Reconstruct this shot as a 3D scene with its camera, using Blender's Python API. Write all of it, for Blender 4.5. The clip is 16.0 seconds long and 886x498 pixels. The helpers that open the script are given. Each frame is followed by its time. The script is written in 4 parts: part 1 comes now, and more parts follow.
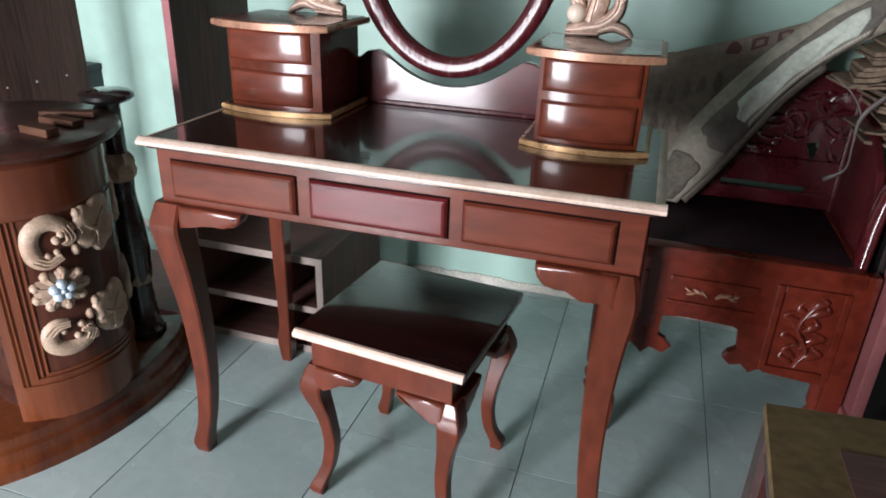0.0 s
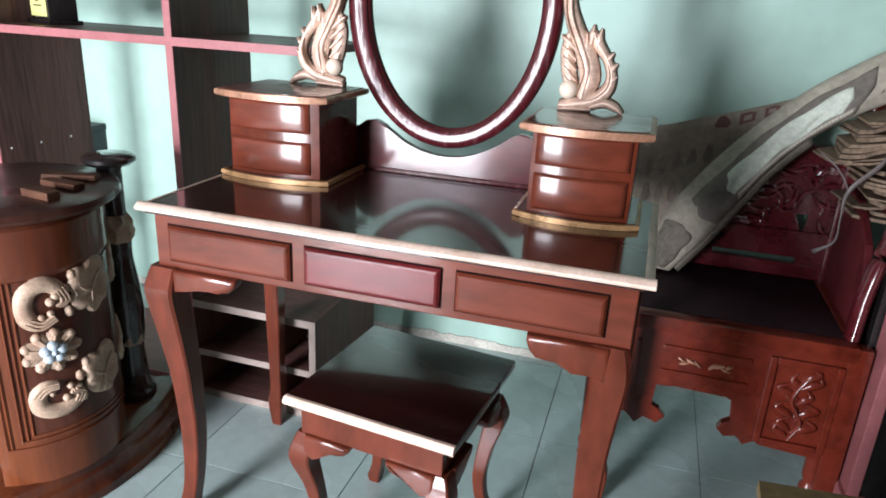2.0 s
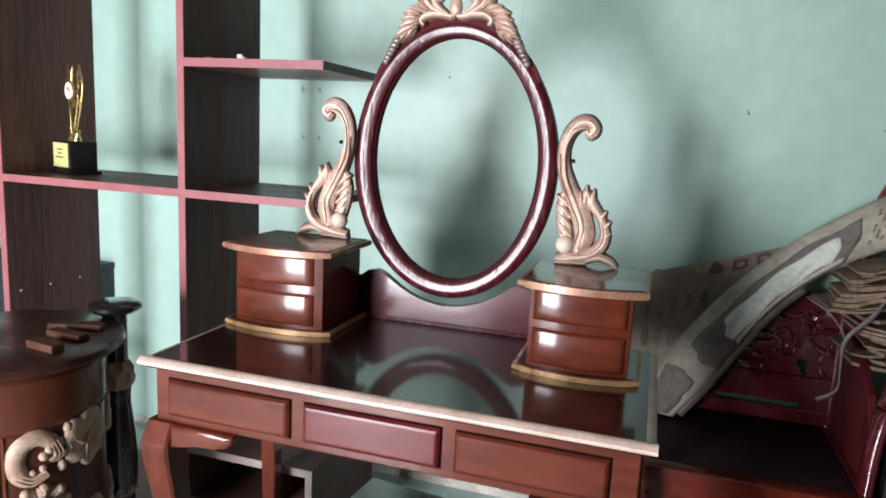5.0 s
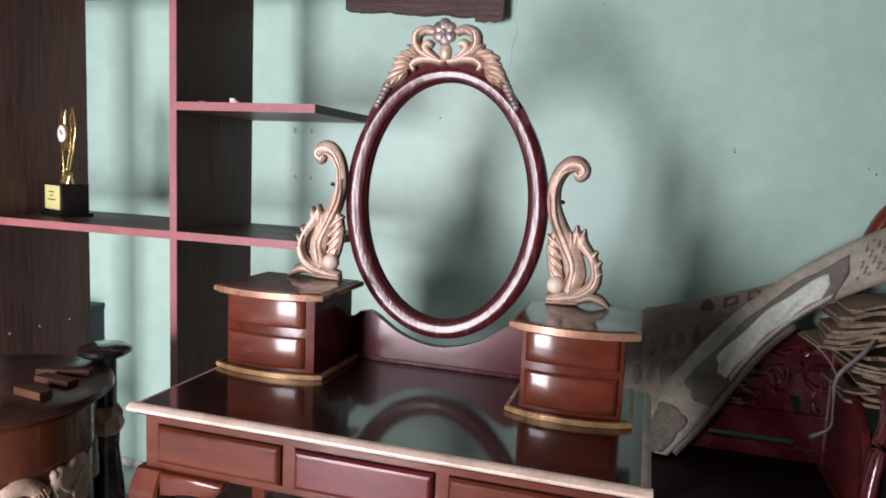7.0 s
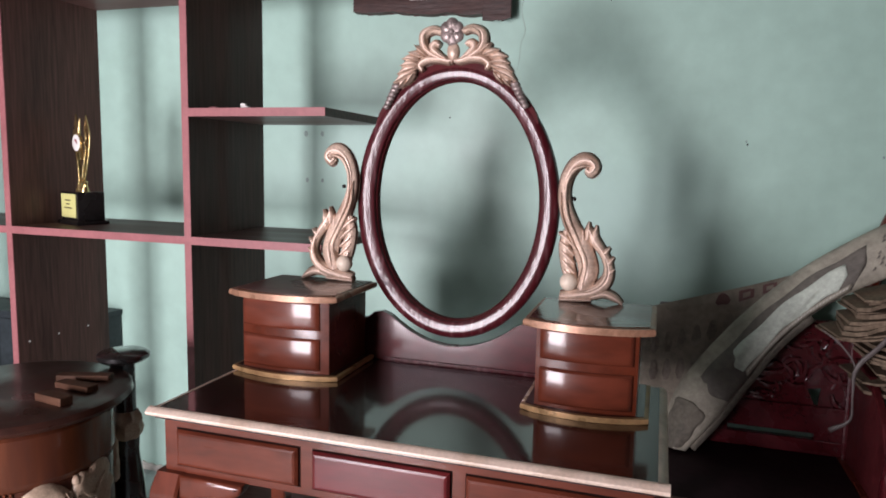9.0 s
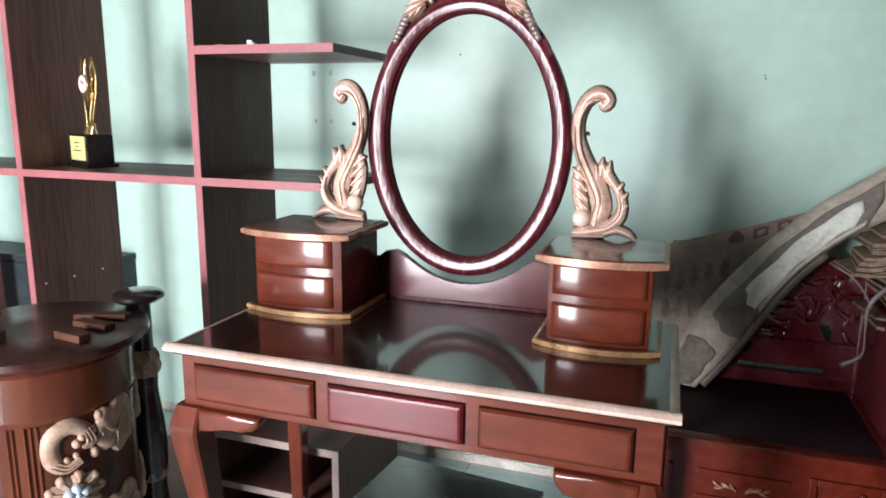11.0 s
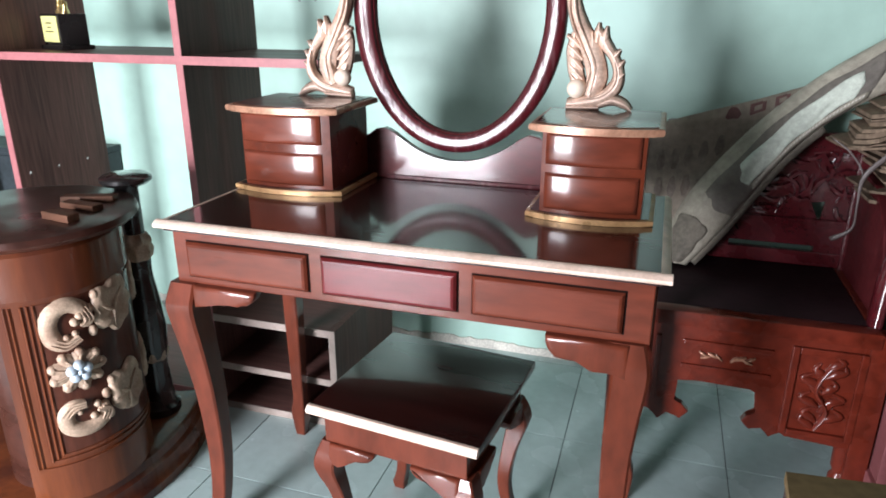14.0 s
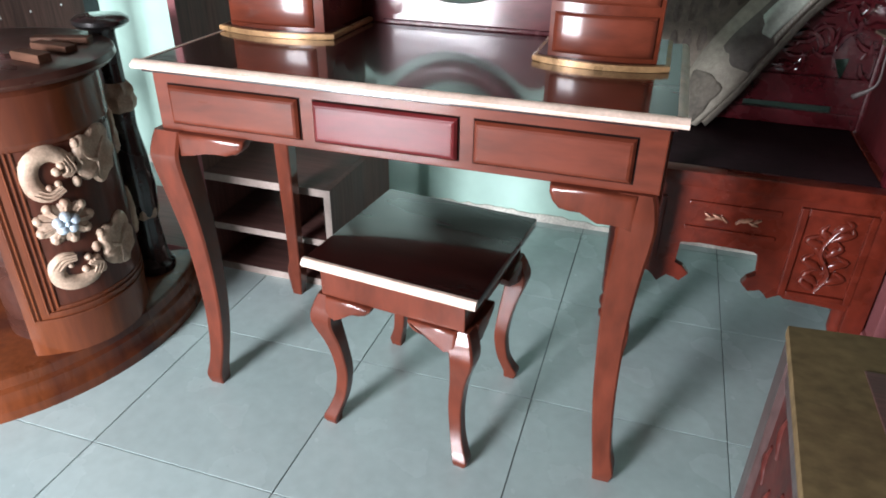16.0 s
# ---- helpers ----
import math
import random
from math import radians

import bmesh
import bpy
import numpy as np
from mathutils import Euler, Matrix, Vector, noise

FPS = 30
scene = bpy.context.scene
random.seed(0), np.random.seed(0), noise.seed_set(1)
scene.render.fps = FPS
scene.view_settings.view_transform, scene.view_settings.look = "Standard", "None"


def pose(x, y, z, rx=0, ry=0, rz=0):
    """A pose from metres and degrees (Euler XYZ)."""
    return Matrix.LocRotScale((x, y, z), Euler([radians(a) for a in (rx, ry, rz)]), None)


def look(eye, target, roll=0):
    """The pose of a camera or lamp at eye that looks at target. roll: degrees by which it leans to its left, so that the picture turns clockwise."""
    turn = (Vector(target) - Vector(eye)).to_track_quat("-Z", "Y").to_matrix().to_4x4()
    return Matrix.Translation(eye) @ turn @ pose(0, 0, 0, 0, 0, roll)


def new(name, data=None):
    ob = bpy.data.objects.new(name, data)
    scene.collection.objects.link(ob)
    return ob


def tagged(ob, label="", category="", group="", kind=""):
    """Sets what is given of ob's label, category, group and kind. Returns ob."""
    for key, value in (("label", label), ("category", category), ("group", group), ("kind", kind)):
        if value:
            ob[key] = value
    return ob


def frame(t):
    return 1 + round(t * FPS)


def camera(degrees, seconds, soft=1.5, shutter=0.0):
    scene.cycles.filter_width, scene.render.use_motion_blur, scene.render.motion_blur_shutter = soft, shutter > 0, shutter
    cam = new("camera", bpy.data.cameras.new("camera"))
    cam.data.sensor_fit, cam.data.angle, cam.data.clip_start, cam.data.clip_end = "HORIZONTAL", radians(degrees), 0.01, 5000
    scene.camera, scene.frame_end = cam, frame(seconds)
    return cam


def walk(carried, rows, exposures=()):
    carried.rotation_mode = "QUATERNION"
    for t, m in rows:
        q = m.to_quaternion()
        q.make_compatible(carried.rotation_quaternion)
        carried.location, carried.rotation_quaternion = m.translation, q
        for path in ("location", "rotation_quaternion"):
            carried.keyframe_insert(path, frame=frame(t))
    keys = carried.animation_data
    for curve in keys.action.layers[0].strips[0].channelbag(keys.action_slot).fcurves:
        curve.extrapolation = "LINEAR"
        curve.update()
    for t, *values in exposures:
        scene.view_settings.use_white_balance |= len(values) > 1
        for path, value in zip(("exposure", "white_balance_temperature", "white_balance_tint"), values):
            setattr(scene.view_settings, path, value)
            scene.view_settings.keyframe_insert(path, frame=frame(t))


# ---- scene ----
cam = camera(66.0, 16.0, soft=1.8)
PATH = [
    (0, (0.552, -1.155, 1.047), (0.039, 0.591, 0.218), 2.2),
    (0.5, (0.55, -1.157, 1.051), (0.043, 0.61, 0.263), 2.4),
    (1, (0.553, -1.157, 1.057), (0.038, 0.622, 0.301), 2.8),
    (1.5, (0.556, -1.156, 1.063), (0.043, 0.64, 0.347), 2.9),
    (2, (0.558, -1.155, 1.071), (0.029, 0.651, 0.396), 3.1),
    (2.5, (0.557, -1.155, 1.083), (0.013, 0.665, 0.458), 3.2),
    (3, (0.558, -1.155, 1.095), (-0.008, 0.682, 0.543), 3.0),
    (3.5, (0.56, -1.153, 1.11), (-0.012, 0.702, 0.629), 2.9),
    (4, (0.557, -1.157, 1.119), (-0.011, 0.713, 0.696), 3.0),
    (4.5, (0.559, -1.158, 1.127), (-0.016, 0.721, 0.755), 3.3),
    (5, (0.559, -1.16, 1.135), (-0.018, 0.725, 0.801), 3.0),
    (7.5, (0.562, -1.162, 1.153), (-0.005, 0.742, 0.927), 2.5),
    (8, (0.564, -1.161, 1.154), (-0.009, 0.743, 0.933), 2.2),
    (8.5, (0.564, -1.163, 1.157), (-0.015, 0.738, 0.934), 1.5),
    (9, (0.564, -1.164, 1.152), (-0.038, 0.728, 0.913), 1.2),
    (11.5, (0.559, -1.16, 1.123), (-0.059, 0.693, 0.693), 0.5),
    (12, (0.559, -1.158, 1.115), (-0.049, 0.69, 0.648), 0.3),
    (12.5, (0.557, -1.155, 1.108), (-0.047, 0.682, 0.596), 0.0),
    (13, (0.556, -1.152, 1.097), (-0.033, 0.677, 0.545), 0.1),
    (13.5, (0.56, -1.157, 1.089), (-0.016, 0.666, 0.499), 0.1),
    (14, (0.561, -1.161, 1.073), (-0.013, 0.636, 0.409), 0.1),
    (14.5, (0.563, -1.159, 1.053), (0.01, 0.604, 0.288), 0.3),
    (15, (0.56, -1.152, 1.039), (0.02, 0.582, 0.202), 0.3),
    (15.5, (0.557, -1.148, 1.025), (0.017, 0.556, 0.127), 0.6),
    (16, (0.548, -1.131, 1.007), (0.029, 0.529, 0.02), 0.9),
]
EXPOSURES = [(0, -0.4, 6350, 10), (0.5, 0.15, 6250, 10), (1, 0.45, 6250, 10), (1.5, 0.1, 6250, 10), (2, 0.0, 6250, 10), (2.5, 0.05, 6250, 10), (3.5, 0.0, 6250, 10), (4, -0.15, 6400, 10), (4.5, -0.35, 6400, 12), (5, -0.35, 6400, 12), (7.5, -0.65, 6600, 18), (8.5, -0.7, 6600, 18), (9, -0.75, 6600, 18), (11.5, -0.05, 6550, 14), (12, -0.1, 6500, 11), (12.5, -0.25, 6250, 11), (13, -0.35, 6250, 11), (13.5, -0.25, 6250, 11), (14, 0.1, 6250, 10), (14.5, -0.2, 6250, 10), (15, 0.05, 6250, 10), (15.5, -0.95, 5950, 10), (16, 0.17, 6250, 10)]
walk(cam, [(t, look(eye, target, roll)) for t, eye, target, roll in PATH], EXPOSURES)

# ---- light: daylight through the open doorway behind the viewer ----
world = bpy.data.worlds.new("sky")
world.use_nodes = True
scene.world = world
sky = world.node_tree.nodes.new("ShaderNodeTexSky")
sky.sky_type, sky.sun_disc = "NISHITA", False
sky.sun_elevation, sky.sun_rotation = radians(40), radians(200)
world.node_tree.links.new(sky.outputs[0], world.node_tree.nodes["Background"].inputs[0])
world.node_tree.nodes["Background"].inputs[1].default_value = 0.1


def area_lamp(name, eye, target, w, h, power, color):
    d = bpy.data.lights.new(name, "AREA")
    d.shape, d.size, d.size_y, d.energy, d.color = "RECTANGLE", w, h, power, color
    ob = new(name, d)
    ob.matrix_world = look(eye, target)
    return ob


DOOR_X0, DOOR_X1, DOOR_H, SOUTH = -1.46, -0.38, 2.10, -2.7
area_lamp("doorway_daylight", (-0.90, SOUTH - 0.05, 0.74), (-1.75, 0, 0.80), 0.86, 1.32, 242, (1.0, 0.97, 1.015))


# ---- materials ----
def mat(name, base, rough=0.5, metal=0.0, coat=0.0, vary=0.25, scale=8.0, stretch=(1, 1, 1), bump=0.1, bump_scale=60.0,
        second=None, amount=0.0, rough_vary=0.1, island=0.0, coat_rough=0.03, detail_scale=None, spec=0.5, tilt=0.0, coat_ior=1.5):
    """A surface with two scales of variation, grain relief and uneven gloss. second: a stain or wear colour."""
    m = bpy.data.materials.new(name)
    m.use_nodes = True
    nt, L = m.node_tree, m.node_tree.links
    N = nt.nodes.new
    b = nt.nodes["Principled BSDF"]
    tc, mp = N("ShaderNodeTexCoord"), N("ShaderNodeMapping")
    mp.inputs["Scale"].default_value = stretch
    mp.inputs["Rotation"].default_value = (0, radians(tilt), 0)
    L.new(tc.outputs["Object"], mp.inputs[0])
    n1, n2 = N("ShaderNodeTexNoise"), N("ShaderNodeTexNoise")
    n1.inputs["Scale"].default_value, n1.inputs["Detail"].default_value = scale, 6
    n2.inputs["Scale"].default_value, n2.inputs["Detail"].default_value = detail_scale or scale * 7, 4
    for n in (n1, n2):
        L.new(mp.outputs[0], n.inputs["Vector"])
    add = N("ShaderNodeMath")
    add.operation = "ADD"
    L.new(n1.outputs[0], add.inputs[0]), L.new(n2.outputs[0], add.inputs[1])
    rng = N("ShaderNodeMapRange")
    rng.inputs[1].default_value, rng.inputs[2].default_value = 0.7, 1.3
    rng.inputs[3].default_value, rng.inputs[4].default_value = 1 - vary, 1 + vary
    L.new(add.outputs[0], rng.inputs[0])
    mul = N("ShaderNodeMix")
    mul.data_type, mul.blend_type = "RGBA", "MULTIPLY"
    mul.inputs[0].default_value = 1
    mul.inputs[6].default_value = base
    L.new(rng.outputs[0], mul.inputs[7])
    col = mul.outputs[2]
    if second:
        n3, r3 = N("ShaderNodeTexNoise"), N("ShaderNodeMapRange")
        n3.inputs["Scale"].default_value, n3.inputs["Detail"].default_value = scale * 0.6, 8
        L.new(mp.outputs[0], n3.inputs["Vector"])
        r3.inputs[1].default_value, r3.inputs[2].default_value, r3.inputs[4].default_value = 0.52, 0.68, amount
        L.new(n3.outputs[0], r3.inputs[0])
        mx = N("ShaderNodeMix")
        mx.data_type = "RGBA"
        L.new(r3.outputs[0], mx.inputs[0]), L.new(col, mx.inputs[6])
        mx.inputs[7].default_value = second
        col = mx.outputs[2]
    if island:
        oi, r4, m4 = N("ShaderNodeObjectInfo"), N("ShaderNodeMapRange"), N("ShaderNodeMix")
        m4.data_type, m4.blend_type = "RGBA", "MULTIPLY"
        m4.inputs[0].default_value = 1
        r4.inputs[3].default_value, r4.inputs[4].default_value = 1 - island, 1 + island
        L.new(oi.outputs["Random"], r4.inputs[0]), L.new(col, m4.inputs[6]), L.new(r4.outputs[0], m4.inputs[7])
        col = m4.outputs[2]
    L.new(col, b.inputs["Base Color"])
    rr = N("ShaderNodeMapRange")
    rr.inputs[1].default_value, rr.inputs[2].default_value = 0.35, 0.65
    rr.inputs[3].default_value, rr.inputs[4].default_value = max(0.02, rough - rough_vary), min(1, rough + rough_vary)
    L.new(n1.outputs[0], rr.inputs[0]), L.new(rr.outputs[0], b.inputs["Roughness"])
    b.inputs["Metallic"].default_value, b.inputs["Specular IOR Level"].default_value = metal, spec
    b.inputs["Coat Weight"].default_value, b.inputs["Coat Roughness"].default_value = coat, coat_rough
    b.inputs["Coat IOR"].default_value = coat_ior
    if bump:
        n5, bp = N("ShaderNodeTexNoise"), N("ShaderNodeBump")
        n5.inputs["Scale"].default_value, n5.inputs["Detail"].default_value = bump_scale, 3
        L.new(mp.outputs[0], n5.inputs["Vector"])
        bp.inputs["Strength"].default_value, bp.inputs["Distance"].default_value = bump, 0.004
        L.new(n5.outputs[0], bp.inputs["Height"]), L.new(bp.outputs[0], b.inputs["Normal"])
        L.new(bp.outputs[0], b.inputs["Coat Normal"])
    return m


LACQUER = mat("red_lacquer", (0.106, 0.024, 0.012, 1), 0.4, spec=0.1, coat=0.6, vary=0.35, scale=6, stretch=(1, 1, 0.35), bump=0.06, bump_scale=24, coat_rough=0.09)
LACQUER_X = mat("red_lacquer_lengthwise", (0.114, 0.026, 0.0135, 1), 0.36, spec=0.12, coat=0.6, vary=0.35, scale=6, stretch=(0.3, 1, 1.2), bump=0.07, bump_scale=24, coat_rough=0.12)
MAROON = mat("maroon_lacquer", (0.060, 0.0055, 0.009, 1), 0.45, spec=0.15, coat=0.5, vary=0.35, scale=9, stretch=(14, 5, 2.2), tilt=32, bump=0.10, bump_scale=8, coat_rough=0.13, second=(0.26, 0.13, 0.14, 1), amount=0.28)
DEEP_LACQUER = mat("deep_red_lacquer", (0.098, 0.020, 0.009, 1), 0.34, spec=0.15, coat=0.5, vary=0.35, scale=6, bump=0.06, bump_scale=26, coat_rough=0.12)
MAROON_SMOOTH = mat("smooth_maroon_lacquer", (0.075, 0.009, 0.011, 1), 0.4, spec=0.25, coat=1.0, coat_ior=1.65, vary=0.35, scale=7, stretch=(0.4, 1, 1), bump=0.06, bump_scale=30, coat_rough=0.12)
CRIMSON_X = mat("crimson_lacquer_lengthwise", (0.105, 0.013, 0.014, 1), 0.4, spec=0.15, coat=0.55, vary=0.3, scale=6, stretch=(0.3, 1, 1.2), bump=0.05, bump_scale=24, coat_rough=0.2)
MAROON_DULL = mat("dull_maroon_paint", (0.07, 0.009, 0.011, 1), 0.6, spec=0.15, vary=0.3, scale=9)
GAP = mat("dark_gap", (0.012, 0.006, 0.005, 1), 0.9, spec=0.05)
TOP_DARK = mat("dark_table_lacquer", (0.022, 0.0055, 0.0045, 1), 0.3, spec=0.1, coat=0.95, vary=0.4, scale=5, stretch=(0.25, 1, 1), bump=0.03, bump_scale=14, coat_rough=0.06, rough_vary=0.05)
TOP_GLOSS = mat("polished_dark_table_lacquer", (0.024, 0.0058, 0.005, 1), 0.3, spec=0.1, coat=1.0, coat_ior=1.8, vary=0.4, scale=5, stretch=(0.25, 1, 1), bump=0.03, bump_scale=14, coat_rough=0.085, rough_vary=0.05)
INLAY = mat("brown_inlay_lacquer", (0.085, 0.036, 0.020, 1), 0.35, spec=0.2, coat=0.6, vary=0.35, scale=7, stretch=(0.4, 1, 1), bump=0.04, coat_rough=0.10)
CREAM = mat("cream_gold_paint", (0.72, 0.56, 0.46, 1), 0.42, vary=0.15, scale=30, bump=0.1, second=(0.30, 0.15, 0.06, 1), amount=0.35)
GOLD_EDGE = mat("gold_edge_paint", (0.46, 0.28, 0.13, 1), 0.35, metal=0.35, vary=0.25, scale=25, bump=0.08, second=(0.2, 0.06, 0.02, 1), amount=0.4)
COPPER_EDGE = mat("copper_edge_paint", (0.36, 0.19, 0.12, 1), 0.35, metal=0.3, vary=0.25, scale=25, bump=0.08)
GOLD_CARVE = mat("gold_carving_paint", (0.60, 0.44, 0.345, 1), 0.45, metal=0.2, vary=0.3, scale=30, bump=0.3, bump_scale=110, second=(0.20, 0.07, 0.03, 1), amount=0.45)
GOLD_RIDGE = mat("pale_crest_gold_paint", (0.76, 0.57, 0.47, 1), 0.38, metal=0.15, vary=0.2, scale=40, bump=0.1, bump_scale=120)
BRONZE_BACK = mat("dark_bronze_paint", (0.15, 0.082, 0.058, 1), 0.45, metal=0.2, vary=0.3, scale=30, bump=0.1)
PEARL = mat("cream_pearl_paint", (0.74, 0.62, 0.50, 1), 0.4, vary=0.1, scale=30)
SILVER = mat("rubbed_silver_paint", (0.31, 0.25, 0.235, 1), 0.4, metal=0.5, vary=0.5, scale=60, bump=0.4, bump_scale=150)
WALL = mat("teal_wall_paint", (0.40, 0.60, 0.518, 1), 0.5, vary=0.07, scale=2.6, bump=0.12, bump_scale=26, second=(0.42, 0.60, 0.55, 1), amount=0.5)
# for surfaces out of view: dark grey chosen to cut bounced light
UNSEEN_WALL = mat("unseen_wall_dark_grey", (0.12, 0.11, 0.105, 1), 0.8, vary=0.1, scale=2)
MARK = mat("faded_wall_stain", (0.26, 0.35, 0.32, 1), 0.6, vary=0.2, scale=60)
FLAKE = mat("flaking_pale_plaster", (0.55, 0.54, 0.48, 1), 0.85, vary=0.3, scale=18, bump=0.4, bump_scale=80)
TILE = mat("blue_grey_glazed_tile", (0.415, 0.52, 0.51, 1), 0.24, vary=0.08, scale=5, bump=0.03, bump_scale=12, island=0.05, second=(0.33, 0.42, 0.42, 1), amount=0.5)
GROUT = mat("dark_grout", (0.19, 0.215, 0.215, 1), 0.9, vary=0.3, scale=20)
LAMINATE = mat("dark_walnut_laminate", (0.118, 0.056, 0.047, 1), 0.5, spec=0.2, vary=0.45, scale=3, stretch=(4, 4, 0.25), bump=0.04, detail_scale=30)
LAMINATE_FLAT = mat("dark_walnut_laminate_flat", (0.108, 0.052, 0.045, 1), 0.45, spec=0.25, vary=0.4, scale=3, stretch=(0.3, 4, 4), bump=0.04, detail_scale=30)
PINK_EDGE = mat("dusty_pink_edging", (0.30, 0.105, 0.11, 1), 0.5, vary=0.15, scale=12, bump=0.03)
GREY_EDGE = mat("grey_brown_edging", (0.27, 0.22, 0.19, 1), 0.5, vary=0.2, scale=12)
TEAK = mat("orange_brown_teak", (0.122, 0.033, 0.011, 1), 0.36, spec=0.15, coat=0.5, vary=0.28, scale=4, stretch=(2.4, 2.4, 0.3), bump=0.06, coat_rough=0.12, second=(0.030, 0.010, 0.010, 1), amount=0.8)
TEAK_PANEL = mat("darker_panel_teak", (0.062, 0.019, 0.011, 1), 0.36, spec=0.15, coat=0.4, vary=0.35, scale=5, stretch=(3, 3, 0.4), bump=0.06, coat_rough=0.14)
TEAK_DARK = mat("dark_brown_teak", (0.045, 0.016, 0.011, 1), 0.35, coat=0.4, vary=0.4, scale=5, stretch=(1, 1, 2), bump=0.06, coat_rough=0.15)
BLACK_WOOD = mat("black_lacquer", (0.012, 0.011, 0.011, 1), 0.25, coat=0.6, vary=0.3, scale=8)
BLUE_BLACK = mat("blue_black_paint", (0.030, 0.040, 0.045, 1), 0.45, spec=0.3, vary=0.3, scale=8)
OFFCUT = mat("raw_brown_wood", (0.10, 0.045, 0.026, 1), 0.6, spec=0.25, vary=0.35, scale=8, stretch=(0.5, 3, 3))
BONE = mat("bone_carving_paint", (0.39, 0.285, 0.205, 1), 0.5, vary=0.3, scale=30, bump=0.2, bump_scale=120, second=(0.16, 0.06, 0.03, 1), amount=0.5)
BLUE_PETAL = mat("pale_blue_petal_paint", (0.46, 0.55, 0.62, 1), 0.35, metal=0.3, vary=0.2, scale=60)
CHAIR_RED = mat("orange_red_varnish", (0.110, 0.016, 0.008, 1), 0.3, spec=0.25, coat=0.5, vary=0.35, scale=6, bump=0.06, coat_rough=0.12)
CHAIR_DEEP = mat("deep_crimson_varnish", (0.072, 0.0075, 0.011, 1), 0.25, coat=0.7, vary=0.35, scale=10, bump=0.12, coat_rough=0.08)
CHEST_POST = mat("worn_grey_brown_varnish", (0.075, 0.045, 0.042, 1), 0.4, coat=0.3, vary=0.5, scale=9, stretch=(2, 2, 0.5), bump=0.2, bump_scale=40)
CHEST_RED = mat("dark_red_brown_varnish", (0.085, 0.016, 0.012, 1), 0.5, spec=0.3, vary=0.5, scale=7, bump=0.2, bump_scale=40)
SEAT_BLACK = mat("black_seat_lacquer", (0.024, 0.010, 0.013, 1), 0.7, spec=0.15, vary=0.3, scale=6)
SACK = mat("woven_sack_fabric", (0.36, 0.335, 0.27, 1), 0.75, vary=0.25, scale=9, bump=0.5, bump_scale=260, second=(0.15, 0.135, 0.11, 1), amount=0.8)
SACK_PRINT = mat("grey_sack_print", (0.15, 0.135, 0.115, 1), 0.7, vary=0.25, scale=9, bump=0.4, bump_scale=260)
SACK_REAR = mat("dusty_sack_fabric", (0.25, 0.215, 0.17, 1), 0.8, vary=0.25, scale=9, bump=0.5, bump_scale=260, second=(0.22, 0.195, 0.15, 1), amount=0.6)
SACK_FADE = mat("faded_sack_print", (0.165, 0.135, 0.11, 1), 0.75, vary=0.3, scale=18, bump=0.4, bump_scale=260, second=(0.30, 0.27, 0.22, 1), amount=0.8)
SACK_PALE = mat("pale_sack_print", (0.55, 0.61, 0.53, 1), 0.7, vary=0.2, scale=14, bump=0.5, bump_scale=260)
# sack dirt, made darker to carry shade as well
SACK_DIRT_SHADE = mat("sack_dirt_and_shade", (0.15, 0.135, 0.108, 1), 0.8, vary=0.35, scale=14, bump=0.5, bump_scale=260, second=(0.19, 0.17, 0.135, 1), amount=0.6)
SACK_RED = mat("red_sack_ink", (0.12, 0.055, 0.05, 1), 0.7, vary=0.3, scale=40)
CARD = mat("corrugated_card", (0.175, 0.128, 0.09, 1), 0.85, spec=0.2, vary=0.35, scale=14, island=0.25)
STRING = mat("dirty_plastic_string", (0.12, 0.10, 0.095, 1), 0.5, vary=0.2, scale=40)
STITCH = mat("pale_sack_thread", (0.62, 0.60, 0.54, 1), 0.7, vary=0.15, scale=60)
PLY = mat("worn_plywood", (0.165, 0.114, 0.055, 1), 0.8, spec=0.15, vary=0.35, scale=5, stretch=(1, 1.4, 1), second=(0.10, 0.055, 0.03, 1), amount=0.7)
SIGN_WOOD = mat("rough_dark_plank", (0.055, 0.026, 0.022, 1), 0.6, vary=0.5, scale=14, stretch=(0.4, 1, 2), bump=0.5, bump_scale=50)
GILT = mat("gilt_metal", (0.75, 0.55, 0.25, 1), 0.25, metal=0.9, vary=0.1)
SMOKE = mat("smoky_bronze_plate", (0.16, 0.10, 0.045, 1), 0.3, metal=0.6, vary=0.3, scale=20)
YELLOW = mat("yellow_plaque", (0.64, 0.62, 0.25, 1), 0.45, vary=0.05)
INK = mat("dark_ink", (0.06, 0.05, 0.02, 1), 0.6, vary=0.1)
WHITE = mat("white_enamel", (0.75, 0.73, 0.70, 1), 0.4, vary=0.05)


# ---- mesh tools ----
def part(name, bm, material, parent=None, label="", smooth=False):
    """Links a bmesh as one mesh object, under a thing or a part."""
    me = bpy.data.meshes.new(name)
    bmesh.ops.recalc_face_normals(bm, faces=bm.faces)
    bm.to_mesh(me)
    bm.free()
    me.materials.append(material)
    if smooth:
        me.polygons.foreach_set("use_smooth", [True] * len(me.polygons))
        if smooth != "all":
            me.set_sharp_from_angle(angle=radians(smooth))
    ob = new(name, me)
    if parent:
        ob.parent = parent
    if label:
        ob["label"] = label
    return ob


def thing(name, label, category, place=(0, 0, 0), turn=0, group="", kind=""):
    ob = new(name)
    ob.matrix_basis = pose(*place, 0, 0, turn)
    return tagged(ob, label, category, group, kind)


